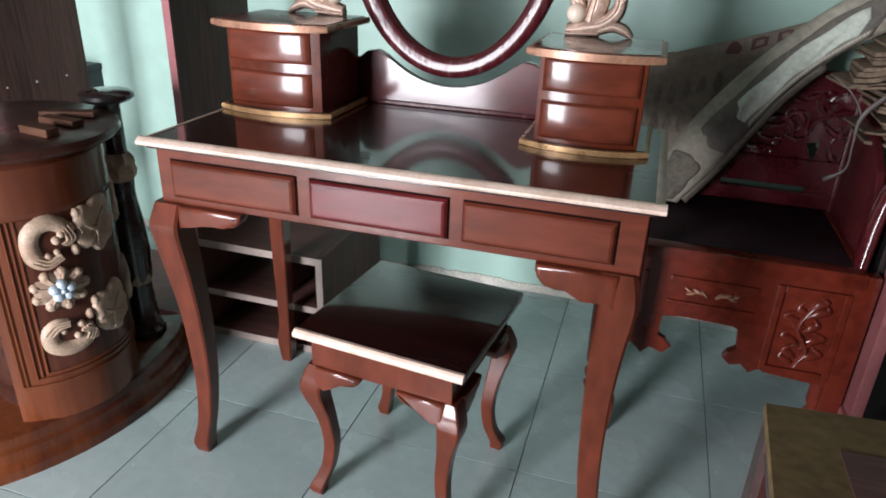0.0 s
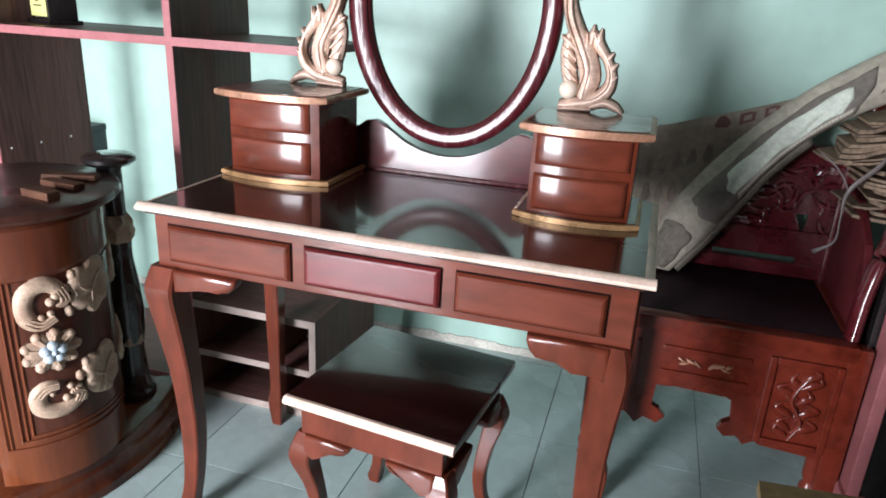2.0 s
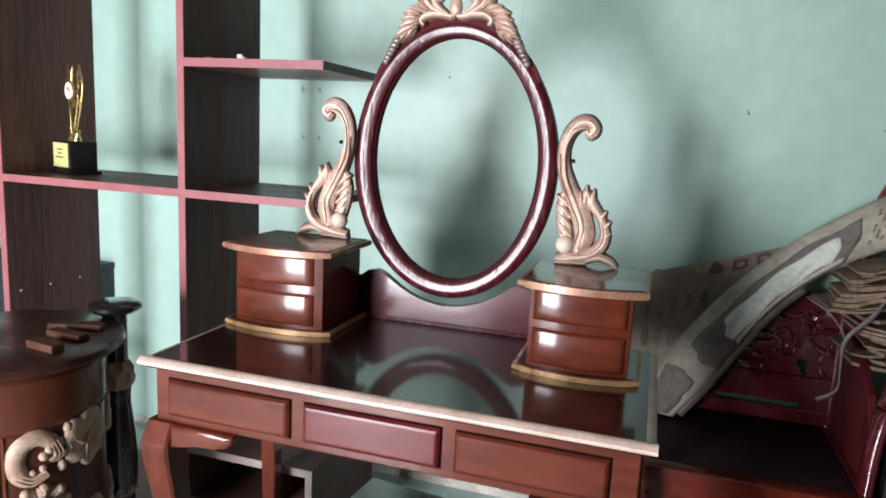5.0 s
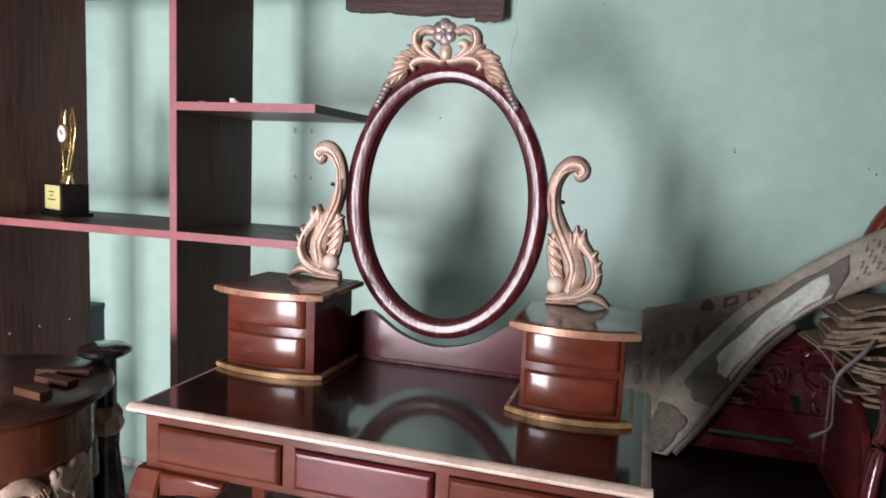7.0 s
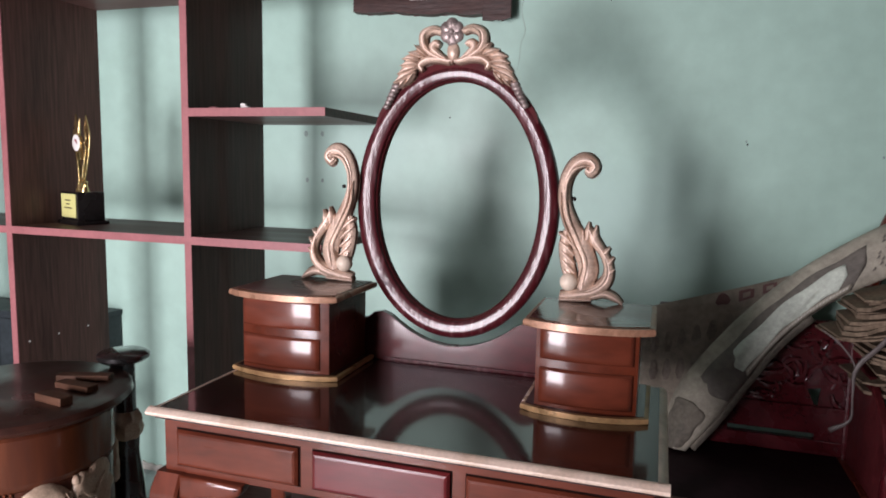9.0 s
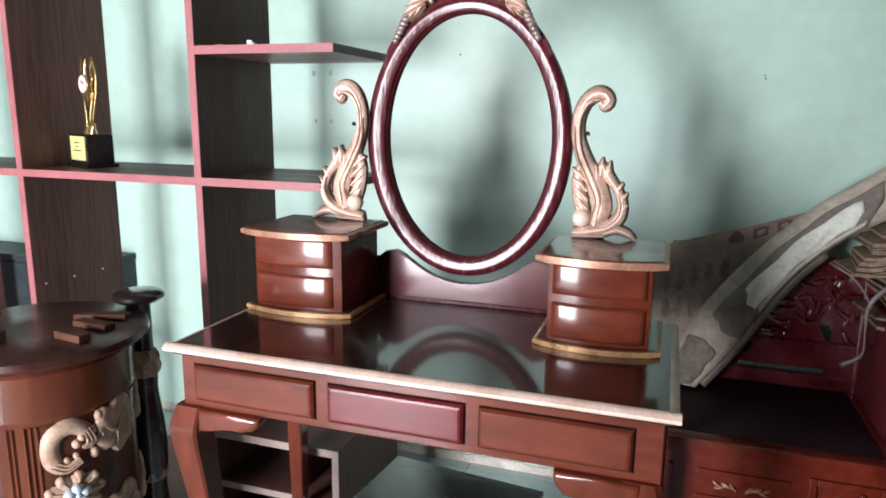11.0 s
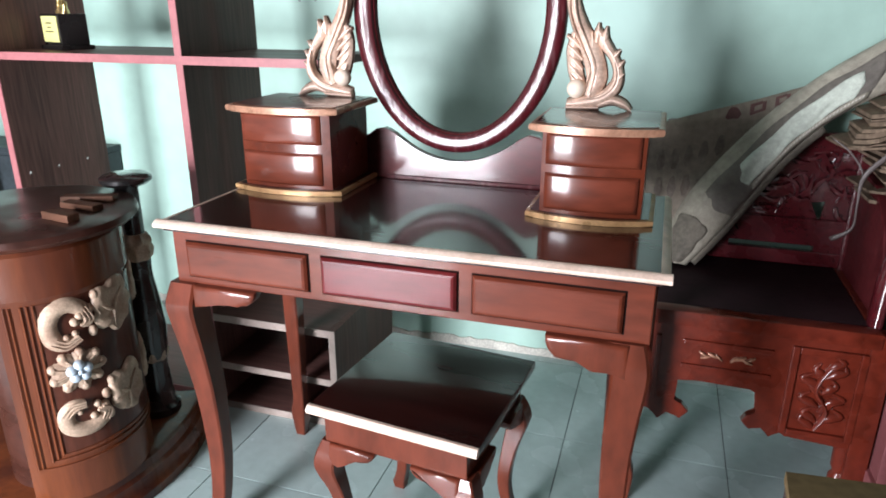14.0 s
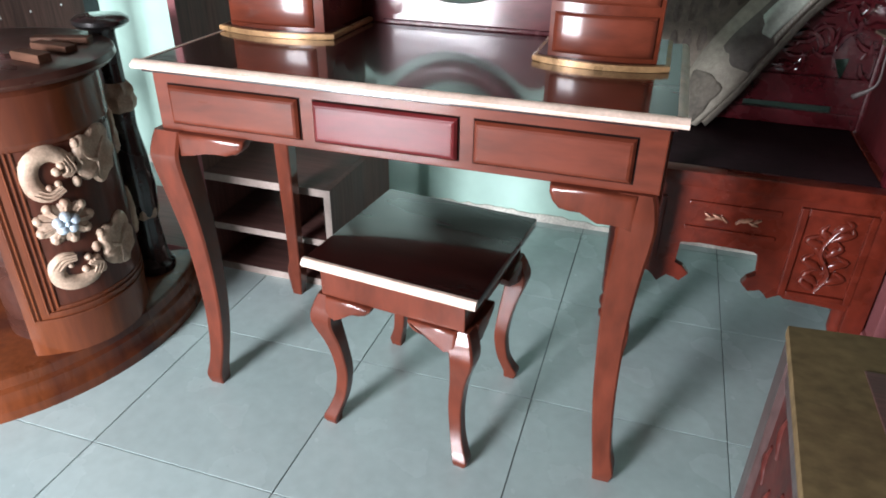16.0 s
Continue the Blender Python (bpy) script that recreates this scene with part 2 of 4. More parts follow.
def box(lo, hi, bevel=0.0, bm=None, seg=2):
    bm = bm or bmesh.new()
    geo = bmesh.ops.create_cube(bm, size=1)
    c = [(a + b) / 2 for a, b in zip(lo, hi)]
    for v in geo["verts"]:
        v.co = Vector([c[i] + v.co[i] * (hi[i] - lo[i]) for i in range(3)])
    if bevel:
        es = list({e for v in geo["verts"] for e in v.link_edges})
        bmesh.ops.bevel(bm, geom=es, offset=bevel, segments=seg, affect="EDGES", profile=0.6)
    return bm


def prism(outline, lo, hi, plane="xz", bevel=0.0, bm=None, seg=2):
    """A flat outline, pushed from lo to hi along the third axis, with rounded rims."""
    bm = bm or bmesh.new()
    put = {"xz": lambda u, v, w: (u, w, v), "xy": lambda u, v, w: (u, v, w), "yz": lambda u, v, w: (w, u, v)}[plane]
    a = [bm.verts.new(put(u, v, lo)) for u, v in outline]
    b = [bm.verts.new(put(u, v, hi)) for u, v in outline]
    n = len(outline)
    f = [bm.faces.new(a), bm.faces.new(b)]
    for i in range(n):
        bm.faces.new((a[i], a[(i + 1) % n], b[(i + 1) % n], b[i]))
    if bevel:
        es = list({e for g in f for e in g.edges})
        bmesh.ops.bevel(bm, geom=es, offset=bevel, segments=seg, affect="EDGES", profile=0.6)
    return bm


def rings(rows, closed_ends=True, bm=None, loop=False):
    """Joins rings of equally many points into a skin."""
    bm = bm or bmesh.new()
    vs = [[bm.verts.new(p) for p in r] for r in rows]
    n = len(vs[0])
    for k in range(len(vs) if loop else len(vs) - 1):
        a, b = vs[k], vs[(k + 1) % len(vs)]
        for i in range(n):
            bm.faces.new((a[i], a[(i + 1) % n], b[(i + 1) % n], b[i]))
    if closed_ends and not loop:
        bm.faces.new(vs[0]), bm.faces.new(vs[-1])
    return bm


def lathe(profile, at=(0, 0, 0), n=24, bm=None):
    return rings([[(at[0] + r * math.cos(2 * math.pi * i / n), at[1] + r * math.sin(2 * math.pi * i / n), at[2] + z) for i in range(n)]
                  for r, z in profile], bm=bm)


def smooth_line(points, steps=5):
    """A rounded line through the points (Catmull-Rom)."""
    p = [Vector(q) for q in points]
    p = [2 * p[0] - p[1]] + p + [2 * p[-1] - p[-2]]
    out = []
    for i in range(1, len(p) - 2):
        for k in range(steps):
            t = k / steps
            a, b, c, d = p[i - 1:i + 3]
            out.append(0.5 * (2 * b + (c - a) * t + (2 * a - 5 * b + 4 * c - d) * t * t + (3 * b - a - 3 * c + d) * t ** 3))
    return out + [p[-2]]


def ramp(values, n):
    k = np.linspace(0, len(values) - 1, n)
    return np.interp(k, range(len(values)), values)


def stroke(points, widths, depth, spot, bm, steps=5, n=8, base=0.0):
    """A carved ridge along a line in the plane of spot(u, v, w): w is its height out of the plane."""
    line = smooth_line([(u, v, 0) for u, v in points], steps)
    ws = ramp(widths, len(line))
    rows = []
    for i, q in enumerate(line):
        d = (line[min(i + 1, len(line) - 1)] - line[max(i - 1, 0)]).normalized()
        side = Vector((-d.y, d.x, 0))
        row = []
        for k in range(n):
            a = 2 * math.pi * k / n
            s = q + side * (math.cos(a) * ws[i])
            row.append(spot(s.x, s.y, base + math.sin(a) * depth * (0.35 + 0.65 * ws[i] / max(widths))))
        rows.append(row)
    return rings(rows, bm=bm)


def carve(points, widths, depth, spot, bm, steps=5, base=0.0):
    """A carved stroke with a paler ridge along its crest and a darker backing that shows round its edge."""
    stroke(points, widths, depth, spot, bm, steps, 8, base)
    if depth >= 0.008:
        for slot, ws, d, lift in ((1, [0.26 * w for w in widths], depth * 0.36, depth * 0.70), (2, [w + 0.0022 for w in widths], 0.005, -0.007)):
            first = len(bm.faces)
            stroke(points, ws, d, spot, bm, steps, 6, base + lift)
            bm.faces.ensure_lookup_table()
            for f in bm.faces[first:]:
                f.material_index = slot


def tube(points, radii, bm=None, n=8, steps=5, flat=(1, 1, 1)):
    """A tapered rod along a rounded line in space."""
    line = smooth_line(points, steps)
    rs = ramp(radii, len(line))
    rows, up = [], Vector((0.13, 0.2, 0.97))
    for i, q in enumerate(line):
        d = (line[min(i + 1, len(line) - 1)] - line[max(i - 1, 0)]).normalized()
        a = d.cross(up).normalized() if abs(d.dot(up)) < 0.98 else d.cross(Vector((1, 0, 0))).normalized()
        b = d.cross(a)
        row = []
        for k in range(n):
            o = (a * math.cos(2 * math.pi * k / n) + b * math.sin(2 * math.pi * k / n)) * rs[i]
            row.append(q + Vector((o.x * flat[0], o.y * flat[1], o.z * flat[2])))
        rows.append(row)
    return rings(rows, bm=bm)


def blob(c, r, bm=None, seg=10):
    bm = bm or bmesh.new()
    bmesh.ops.create_uvsphere(bm, u_segments=seg * 2, v_segments=seg, radius=1,
                              matrix=Matrix.LocRotScale(c, None, (r, r, r) if isinstance(r, (int, float)) else r))
    return bm


def cabriole(sections, at, outward, steps=4):
    """A bowed leg: rows of height, shift outwards and half width, square in section with eased corners."""
    corner = [(1, 0.84), (0.84, 1), (-0.84, 1), (-1, 0.84), (-1, -0.84), (-0.84, -1), (0.84, -1), (1, -0.84)]
    return rings([[(at[0] + outward[0] * o + h * c, at[1] + outward[1] * o + h * s, z) for c, s in corner]
                  for z, o, h in smooth_line([(z, o, h) for z, o, h in sections], steps)])


def swell(bm, axis, face, way, top, slope, x0, x1):
    """Lets a bracket's outer face lean out downwards, most at x0 (by its leg) and not at all at x1."""
    ax, other = (1, 0) if axis == "y" else (0, 1)
    for v in bm.verts:
        if (v.co[ax] - face) * way > -0.010:
            k = max(0.0, min(1.0, (v.co[other] - x1) / (x0 - x1)))
            v.co[ax] += way * slope * max(0.0, top - v.co.z) * k
    return bm


def sector(profile, a0, a1, n=48):
    """A drum that is turned only from angle a0 to a1 (degrees) and closed flat behind."""
    rows = []
    for i in range(n + 1):
        a = radians(a0 + (a1 - a0) * i / n)
        rows.append([(r * math.cos(a), r * math.sin(a), z) for r, z in profile] + [(0.0, 0.0, profile[-1][1]), (0.0, 0.0, profile[0][1])])
    bm = rings(rows)
    bmesh.ops.remove_doubles(bm, verts=bm.verts, dist=1e-5)
    return bm


# ---- the room ----
WEST, EAST, NORTH, CEIL = -2.4, 2.4, 0.84, 2.8


def wall_piece(name, lo, hi, material=WALL):
    ob = part(name, box(lo, hi), material)
    return tagged(ob, "plain painted plaster wall", "wall", kind="structure")


north = wall_piece("wall_north", (WEST - 0.15, NORTH, 0), (EAST + 0.15, NORTH + 0.15, CEIL))
tagged(north, "teal-green painted wall with a crack and stains")
# unseen enclosing walls, added dark so that little light bounces back
wall_piece("wall_west", (WEST - 0.15, SOUTH, 0), (WEST, NORTH, CEIL), UNSEEN_WALL)
wall_piece("wall_east", (EAST, SOUTH, 0), (EAST + 0.15, NORTH, CEIL), UNSEEN_WALL)
south = bmesh.new()
box((WEST - 0.15, SOUTH - 0.15, 0), (DOOR_X0, SOUTH, CEIL), bm=south)
box((DOOR_X1, SOUTH - 0.15, 0), (EAST + 0.15, SOUTH, CEIL), bm=south)
box((DOOR_X0, SOUTH - 0.15, DOOR_H), (DOOR_X1, SOUTH, CEIL), bm=south)
tagged(part("wall_south", south, UNSEEN_WALL), "unseen wall with an open doorway, dark grey to limit bounced light", "wall", kind="structure")
tagged(part("ceiling", box((WEST - 0.15, SOUTH - 0.15, CEIL), (EAST + 0.15, NORTH + 0.15, CEIL + 0.1)), UNSEEN_WALL), "unseen plain ceiling, dark grey to limit bounced light", "ceiling", kind="structure")
floor = tagged(part("floor", box((WEST - 0.15, SOUTH - 0.15, -0.12), (EAST + 0.15, NORTH + 0.15, -0.003)), GROUT), "blue-grey glazed square floor tiles with dark joints", "floor", kind="structure")

# hairline crack and small blemishes on the north wall
crack = bmesh.new()
tube([(0.158, NORTH, 1.66), (0.150, NORTH, 1.60), (0.162, NORTH, 1.55), (0.150, NORTH, 1.51), (0.147, NORTH, 1.46), (0.135, NORTH, 1.42)], [0.0007, 0.0004, 0.0006, 0.0004, 0.0003, 0.0002], crack, n=5)
part("crack", crack, INK, north, "thin dark crack in the plaster")
for x, z, r in ((0.771, 1.236, 0.004), (0.774, 1.228, 0.003), (1.095, 1.198, 0.004), (1.114, 1.184, 0.003), (-0.549, 1.250, 0.010), (-0.490, 1.250, 0.009), (-0.545, 1.10, 0.008), (-0.490, 1.10, 0.007), (0.40, 1.62, 0.002), (-0.06, 1.30, 0.003)):
    part("wall_mark", blob((x, NORTH, z), (r * 0.7, 0.0015, r), seg=5), GAP if r < 0.0035 else MARK, north)


# flaking pale plaster along the foot of the wall
rng = random.Random(11)
flake = [(WEST, 0.0), (EAST, 0.0)] + [(EAST - (EAST - WEST) * k / 260, 0.022 + 0.012 * noise.noise((k * 0.13, 1.7, 0)) + 0.007 * noise.noise((k * 0.6, 4.1, 0)) + rng.uniform(0, 0.004)) for k in range(261)]
tagged(part("baseboard", prism(flake, NORTH - 0.006, NORTH, "xz", 0.0), FLAKE), "flaking pale plaster along the foot of the wall", "baseboard", kind="structure")


# ---- dressing table ----
def trim_bar(bm, a, b, out, z0, z1, d=0.012):
    """A moulded strip along one edge of a board, from a to b, its nose pointing out."""
    prof = [(0, z0), (d * 0.7, z0), (d, z0 + (z1 - z0) * 0.3), (d * 0.95, z0 + (z1 - z0) * 0.55), (d * 0.45, z1 - 0.002), (0, z1 + 0.0008), (-0.006, z1 + 0.0008), (-0.006, z0)]
    return rings([[(p[0] + out[0] * u, p[1] + out[1] * u, v) for u, v in prof] for p in (a, b)], bm=bm)


def knee_wing(w, h):
    """The scalloped bracket beside a leg's knee."""
    return [(0, 0), (w, 0), (w, -h * 0.16), (w * 0.95, -h * 0.36), (w * 0.86, -h * 0.56), (w * 0.72, -h * 0.66), (w * 0.55, -h * 0.68), (w * 0.36, -h * 0.78), (w * 0.18, -h * 1.0), (0, -h * 1.35)]


def table_wing(w, h):
    """The flatter bracket of the table, with a rounded tip."""
    return [(0, 0), (w, 0), (w, -h * 0.25), (w * 0.96, -h * 0.55), (w * 0.87, -h * 0.82), (w * 0.74, -h * 0.88), (w * 0.58, -h * 0.86), (w * 0.40, -h * 0.92), (w * 0.22, -h * 1.08), (0, -h * 1.3)]


def raised_panel(x0, x1, z0, z1, y, depth=0.010, slope=0.008):
    """A drawer front with a sloped rim, facing -y."""
    rows = []
    for inset, dy in ((0, 0), (0, -depth * 0.35), (slope * 0.5, -depth * 0.85), (slope, -depth)):
        rows.append([(x0 + inset, y + dy, z0 + inset), (x1 - inset, y + dy, z0 + inset), (x1 - inset, y + dy, z1 - inset), (x0 + inset, y + dy, z1 - inset)])
    return rings(rows)


def turned_outline(x0, x1, front, back, bow, n=14):
    """A board outline with a bowed front edge."""
    mid, half = (x0 + x1) / 2, (x1 - x0) / 2
    pts = [(x0 + (x1 - x0) * i / n, front - bow * (1 - (2 * i / n - 1) ** 2)) for i in range(n + 1)]
    return pts + [(x1, back), (x0, back)]


TX, TOPZ = 0.153, 0.713
table = thing("dressing_table", "red-brown lacquered dressing table with an empty oval mirror frame", "dressing table", (TX, 0, 0))
HW = 0.443
part("tabletop", box((-HW + 0.01, -0.196, 0.694), (HW - 0.01, 0.262, TOPZ), 0.002), TOP_GLOSS, table, "glossy dark brown top")
b = bmesh.new()
trim_bar(b, (-HW - 0.003, -0.196, 0), (HW + 0.003, -0.196, 0), (0, -1), 0.7005, TOPZ, 0.010)
part("front_trim", b, CREAM, table, "cream gold moulded edge", 40)
for s in (-1, 1):
    b = bmesh.new()
    trim_bar(b, (s * (HW - 0.008), -0.194, 0), (s * (HW - 0.008), 0.262, 0), (s, 0), 0.7005, TOPZ, 0.009)
    part("side_trim", b, CREAM, table, "cream gold moulded edge", 40)
# apron and its drawers
part("front_apron", box((-0.436, -0.168, 0.584), (0.425, -0.148, 0.690), 0.002), LACQUER_X, table)
part("back_apron", box((-0.425, 0.222, 0.584), (0.425, 0.240, 0.690), 0.002), LACQUER_X, table)
for s in (-1, 1):
    part("side_apron", box((s * 0.420 - 0.009, -0.148, 0.584), (s * 0.420 + 0.009, 0.222, 0.690), 0.002), LACQUER_X, table)
for x0, x1 in ((-0.406, -0.158), (-0.130, 0.115), (0.142, 0.382)):
    d = part("drawer", raised_panel(x0, x1, 0.600, 0.668, -0.1685), CRIMSON_X if x0 == -0.130 else LACQUER_X, table, "raised crimson drawer front" if x0 == -0.130 else "raised drawer front")
    part("drawer_gap", box((x0 - 0.0022, -0.1688, 0.5975), (x1 + 0.0030, -0.1678, 0.6705)), GAP, d)
LEG = [(0.586, 0.003, 0.0270), (0.568, 0.007, 0.0290), (0.540, 0.0120, 0.0305), (0.505, 0.010, 0.0292), (0.430, 0.002, 0.0262), (0.330, -0.006, 0.0222),
       (0.200, -0.009, 0.0188), (0.110, -0.005, 0.0166), (0.060, 0.001, 0.0160), (0.024, 0.007, 0.0184), (0.0, 0.005, 0.0155)]
STRAIGHT_LEG = [(0.586, 0.0, 0.0270), (0.568, 0.004, 0.0288), (0.540, 0.008, 0.0300), (0.505, 0.007, 0.0290), (0.430, 0.001, 0.0262), (0.330, -0.002, 0.0228),
                (0.200, 0.002, 0.0198), (0.110, 0.010, 0.0178), (0.060, 0.017, 0.0172), (0.024, 0.025, 0.0190), (0.0, 0.023, 0.0160)]
for s in (-1, 1):
    leg = part("leg", cabriole(LEG, (-0.418, -0.150), (-0.9, -0.9)) if s < 0 else cabriole(STRAIGHT_LEG, (0.393, -0.150), (0.9, -0.6)), LACQUER, table, "", 28)
    w = bmesh.new()
    prism([(s * (0.396 - u), 0.585 + v) for u, v in table_wing(0.131, 0.034 if s < 0 else 0.046)], -0.184, -0.152, "xz", 0.009, w, 4)
    # the lean shapes a silvery reflection of the doorway on the lacquer
    swell(w, "y", -0.184, -1, 0.585, 0.05, s * 0.380, s * 0.265)
    part("knee_bracket", w, LACQUER, leg, "scalloped bracket, leaned so that its lacquer reflects silvery", 70)
    w = bmesh.new()
    prism([(-0.125 + u, 0.585 + v) for u, v in knee_wing(0.09, 0.05)], s * 0.418 - 0.012, s * 0.418 + 0.012, "yz", 0.005, w)
    part("knee_bracket", w, LACQUER, leg, "", 40)
BACK_LEG = [(0.600, 0, 0.021), (0.500, 0, 0.020), (0.350, 0, 0.0185), (0.200, -0.002, 0.016), (0.110, -0.002, 0.015), (0.070, 0.004, 0.019), (0.020, 0.004, 0.015), (0, 0.003, 0.0125)]
for s in (-1, 1):
    part("leg", cabriole(BACK_LEG, (s * (0.425 if s < 0 else 0.405), 0.215), (s * 0.6, 0.6)), LACQUER, table, "", 28)
# scalloped back panel, hollowed to follow the oval
OX, OZ, OA, OB = -0.012, 1.065, 0.2255, 0.2915
arc = []
for i in range(21):
    x = -0.155 + 0.31 * i / 20
    arc.append((OX + x, OZ - (OB + 0.02) * math.sqrt(1 - (x / (OA + 0.02)) ** 2)))
cut = [(x, min(z + 0.007, 0.823)) for x, z in arc]
outline = [(-0.42, 0.713), (0.386, 0.713), (0.386, 0.80), (0.19, 0.803), (0.170, 0.822), (0.150, 0.826)] + cut[::-1] + [(-0.175, 0.826), (-0.197, 0.822), (-0.215, 0.803), (-0.42, 0.80)]
part("back_panel", prism(outline, 0.238, 0.258, "xz", 0.003), MAROON_SMOOTH, table, "scalloped maroon back board")
part("back_fillet", box((-0.17, 0.231, 0.7132), (0.18, 0.238, 0.722), 0.002), MAROON, table)


def small_chest(x0, x1, f, rise, left_post, right_post):
    """A little two-drawer chest with a bowed front, fixed on the tabletop. f: the line of its front; rise: extra height."""
    k, zt = 0.237, 0.869 + rise
    body = part("small_chest", prism(turned_outline(x0 + 0.025, x1 - 0.022, f + 0.006, k, 0.012), 0.7220, zt, "xy"), DEEP_LACQUER, table, "little bow-fronted chest of two drawers", 40)
    part("base_board", prism(turned_outline(x0, x1, f, k, 0.024), TOPZ + 0.0005, 0.7235, "xy", 0.0035), GOLD_EDGE, body, "gold-edged base board", 30)
    part("base_inlay", prism(turned_outline(x0 + 0.008, x1 - 0.008, f + 0.008, k - 0.004, 0.024), 0.7232, 0.7245, "xy"), TOP_DARK, body)
    part("top_board", prism(turned_outline(x0 + 0.002, x1 + 0.004, f - 0.012, k + 0.006, 0.026), zt, zt + 0.0125, "xy", 0.0055, seg=3), COPPER_EDGE, body, "copper-edged top board", 30)
    part("top_inlay", prism(turned_outline(x0 + 0.012, x1 - 0.006, f - 0.002, k, 0.026), zt + 0.0125, zt + 0.0142, "xy"), INLAY, body)
    w0, w1 = x0 + 0.025 + left_post, x1 - 0.022 - right_post
    for z0, z1 in ((0.732, 0.797), (0.811 + rise / 2, 0.866 + rise)):
        rows, n = [], 16
        mid, half = (x0 + x1) / 2, (x1 - x0) / 2 - 0.0235

        def bowed(x, out):
            return f + 0.006 - 0.012 * (1 - ((x - mid) / half) ** 2) - out
        for inset, out in ((0, -0.004), (0, 0.003), (0.004, 0.007), (0.008, 0.008)):
            xs = [w0 + inset + (w1 - w0 - 2 * inset) * i / n for i in range(n + 1)]
            rows.append([(x, bowed(x, out), z0 + inset) for x in xs] + [(x, bowed(x, out), z1 - inset) for x in reversed(xs)])
        bm = bmesh.new()
        vs = [[bm.verts.new(p) for p in r] for r in rows]
        m = len(rows[0])
        for q in range(len(rows) - 1):
            for i in range(m):
                bm.faces.new((vs[q][i], vs[q][(i + 1) % m], vs[q + 1][(i + 1) % m], vs[q + 1][i]))
        for i in range(n):
            bm.faces.new((vs[-1][i], vs[-1][i + 1], vs[-1][m - 2 - i], vs[-1][m - 1 - i]))
        part("small_drawer", bm, LACQUER_X, body, "bowed raised drawer front", 30)
    return body


small_chest(-0.443, -0.195, 0.052, 0.009, 0.004, 0.018)
small_chest(0.184, 0.411, 0.035, 0.004, 0.008, 0.008)


# oval frame: its opening sits a little above the middle of its outer edge
INNER = (OX + 0.003, OZ + 0.011, 0.1815, 0.2555)
OUTER = (OX, OZ + 0.007, 0.2250, 0.2915)


def oval_ring(prof, n=96):
    """A ring whose profile runs from the opening (u = 0) to the outer edge (u = 1)."""
    rows = []
    for i in range(n):
        t = 2 * math.pi * i / n
        c, s = math.cos(t), math.sin(t)
        p = [Vector((e[0] + e[2] * c, 0, e[1] + e[3] * s)) for e in (INNER, OUTER)]
        rows.append([p[0].lerp(p[1], u) + Vector((0, 0.24 + w, 0)) for u, w in prof])
    return rings(rows, loop=True)


frame_prof = [(0.06, 0.012), (0.06, -0.0075), (0.085, -0.0122), (0.12, -0.0134), (0.30, -0.0146), (0.50, -0.0160), (0.62, -0.0166), (0.76, -0.0155), (0.90, -0.0115), (0.97, -0.0075), (1.0, -0.003), (1.0, 0.012)]
oval = part("oval_frame", oval_ring(frame_prof), MAROON, table, "empty oval frame, maroon lacquer with brushed pale wear", 50)
part("inner_lip", oval_ring([(-0.05, 0.010), (-0.05, -0.001), (0.0, -0.005), (0.075, -0.003), (0.075, 0.010)]), MAROON_DULL, oval, "", 50)


# carved crown on the frame
def crown_spot(u, v, w):
    return (OX + u - 0.06 * max(0, v), 0.222 - w, OZ + OB + (0.88 * v if v > 0 else v))


plate = []
for k in range(31):
    a = radians(38 + 104 * k / 30)
    w = 0.015 * math.sin(math.pi * k / 30) ** 0.5
    c, s = math.cos(a), math.sin(a)
    plate.append([(OX + (OA - 0.006 + q) * c, y, OZ + (OB - 0.006 + q) * s) for q, y in ((0, 0.226), (0.006 + w, 0.226), (0.006 + w, 0.246), (0, 0.246))])
part("crown_plate", rings(plate), MAROON_DULL, oval, "", 40)
crown = bmesh.new()
for s in (-1, 1):
    def c(points, widths, depth, base=0.0):
        carve([(s * u, v) for u, v in points], widths, depth, crown_spot, crown, 4, base)
    c([(0.022, 0.082), (0.042, 0.088), (0.062, 0.078), (0.064, 0.054), (0.053, 0.036), (0.024, 0.018), (0.002, 0.014)], [0.008, 0.010, 0.011, 0.010, 0.009, 0.008, 0.006], 0.012, 0.004)
    c([(0.024, 0.083), (0.042, 0.087), (0.058, 0.077), (0.060, 0.056), (0.050, 0.038)], [0.001, 0.003, 0.003, 0.003, 0.001], 0.006, 0.013)
    c([(0.028, 0.050), (0.038, 0.056), (0.045, 0.046), (0.034, 0.032), (0.016, 0.019)], [0.006, 0.009, 0.009, 0.008, 0.004], 0.011, 0.005)
    c([(0.008, 0.012), (0.036, 0.020), (0.060, 0.018), (0.074, 0.006), (0.068, -0.006)], [0.006, 0.009, 0.010, 0.009, 0.004], 0.011, 0.005)
    for u0, v0, u1, v1, w in ((0.057, 0.028, 0.083, 0.053, 0.009), (0.062, 0.024, 0.098, 0.037, 0.010), (0.076, 0.020, 0.113, 0.022, 0.010), (0.078, 0.010, 0.117, 0.006, 0.010),
                              (0.080, 0.002, 0.124, -0.012, 0.012), (0.084, -0.006, 0.132, -0.030, 0.012), (0.086, -0.012, 0.104, -0.034, 0.008), (0.104, -0.024, 0.120, -0.040, 0.008)):
        c([(u0, v0), (u0 * 0.45 + u1 * 0.55, v0 * 0.5 + v1 * 0.5 + 0.003), (u1, v1)], [0.004, w, 0.0015], 0.011, 0.005)
        c([(u0, v0), (u1, v1)], [0.001, 0.002, 0.0005], 0.005, 0.015)
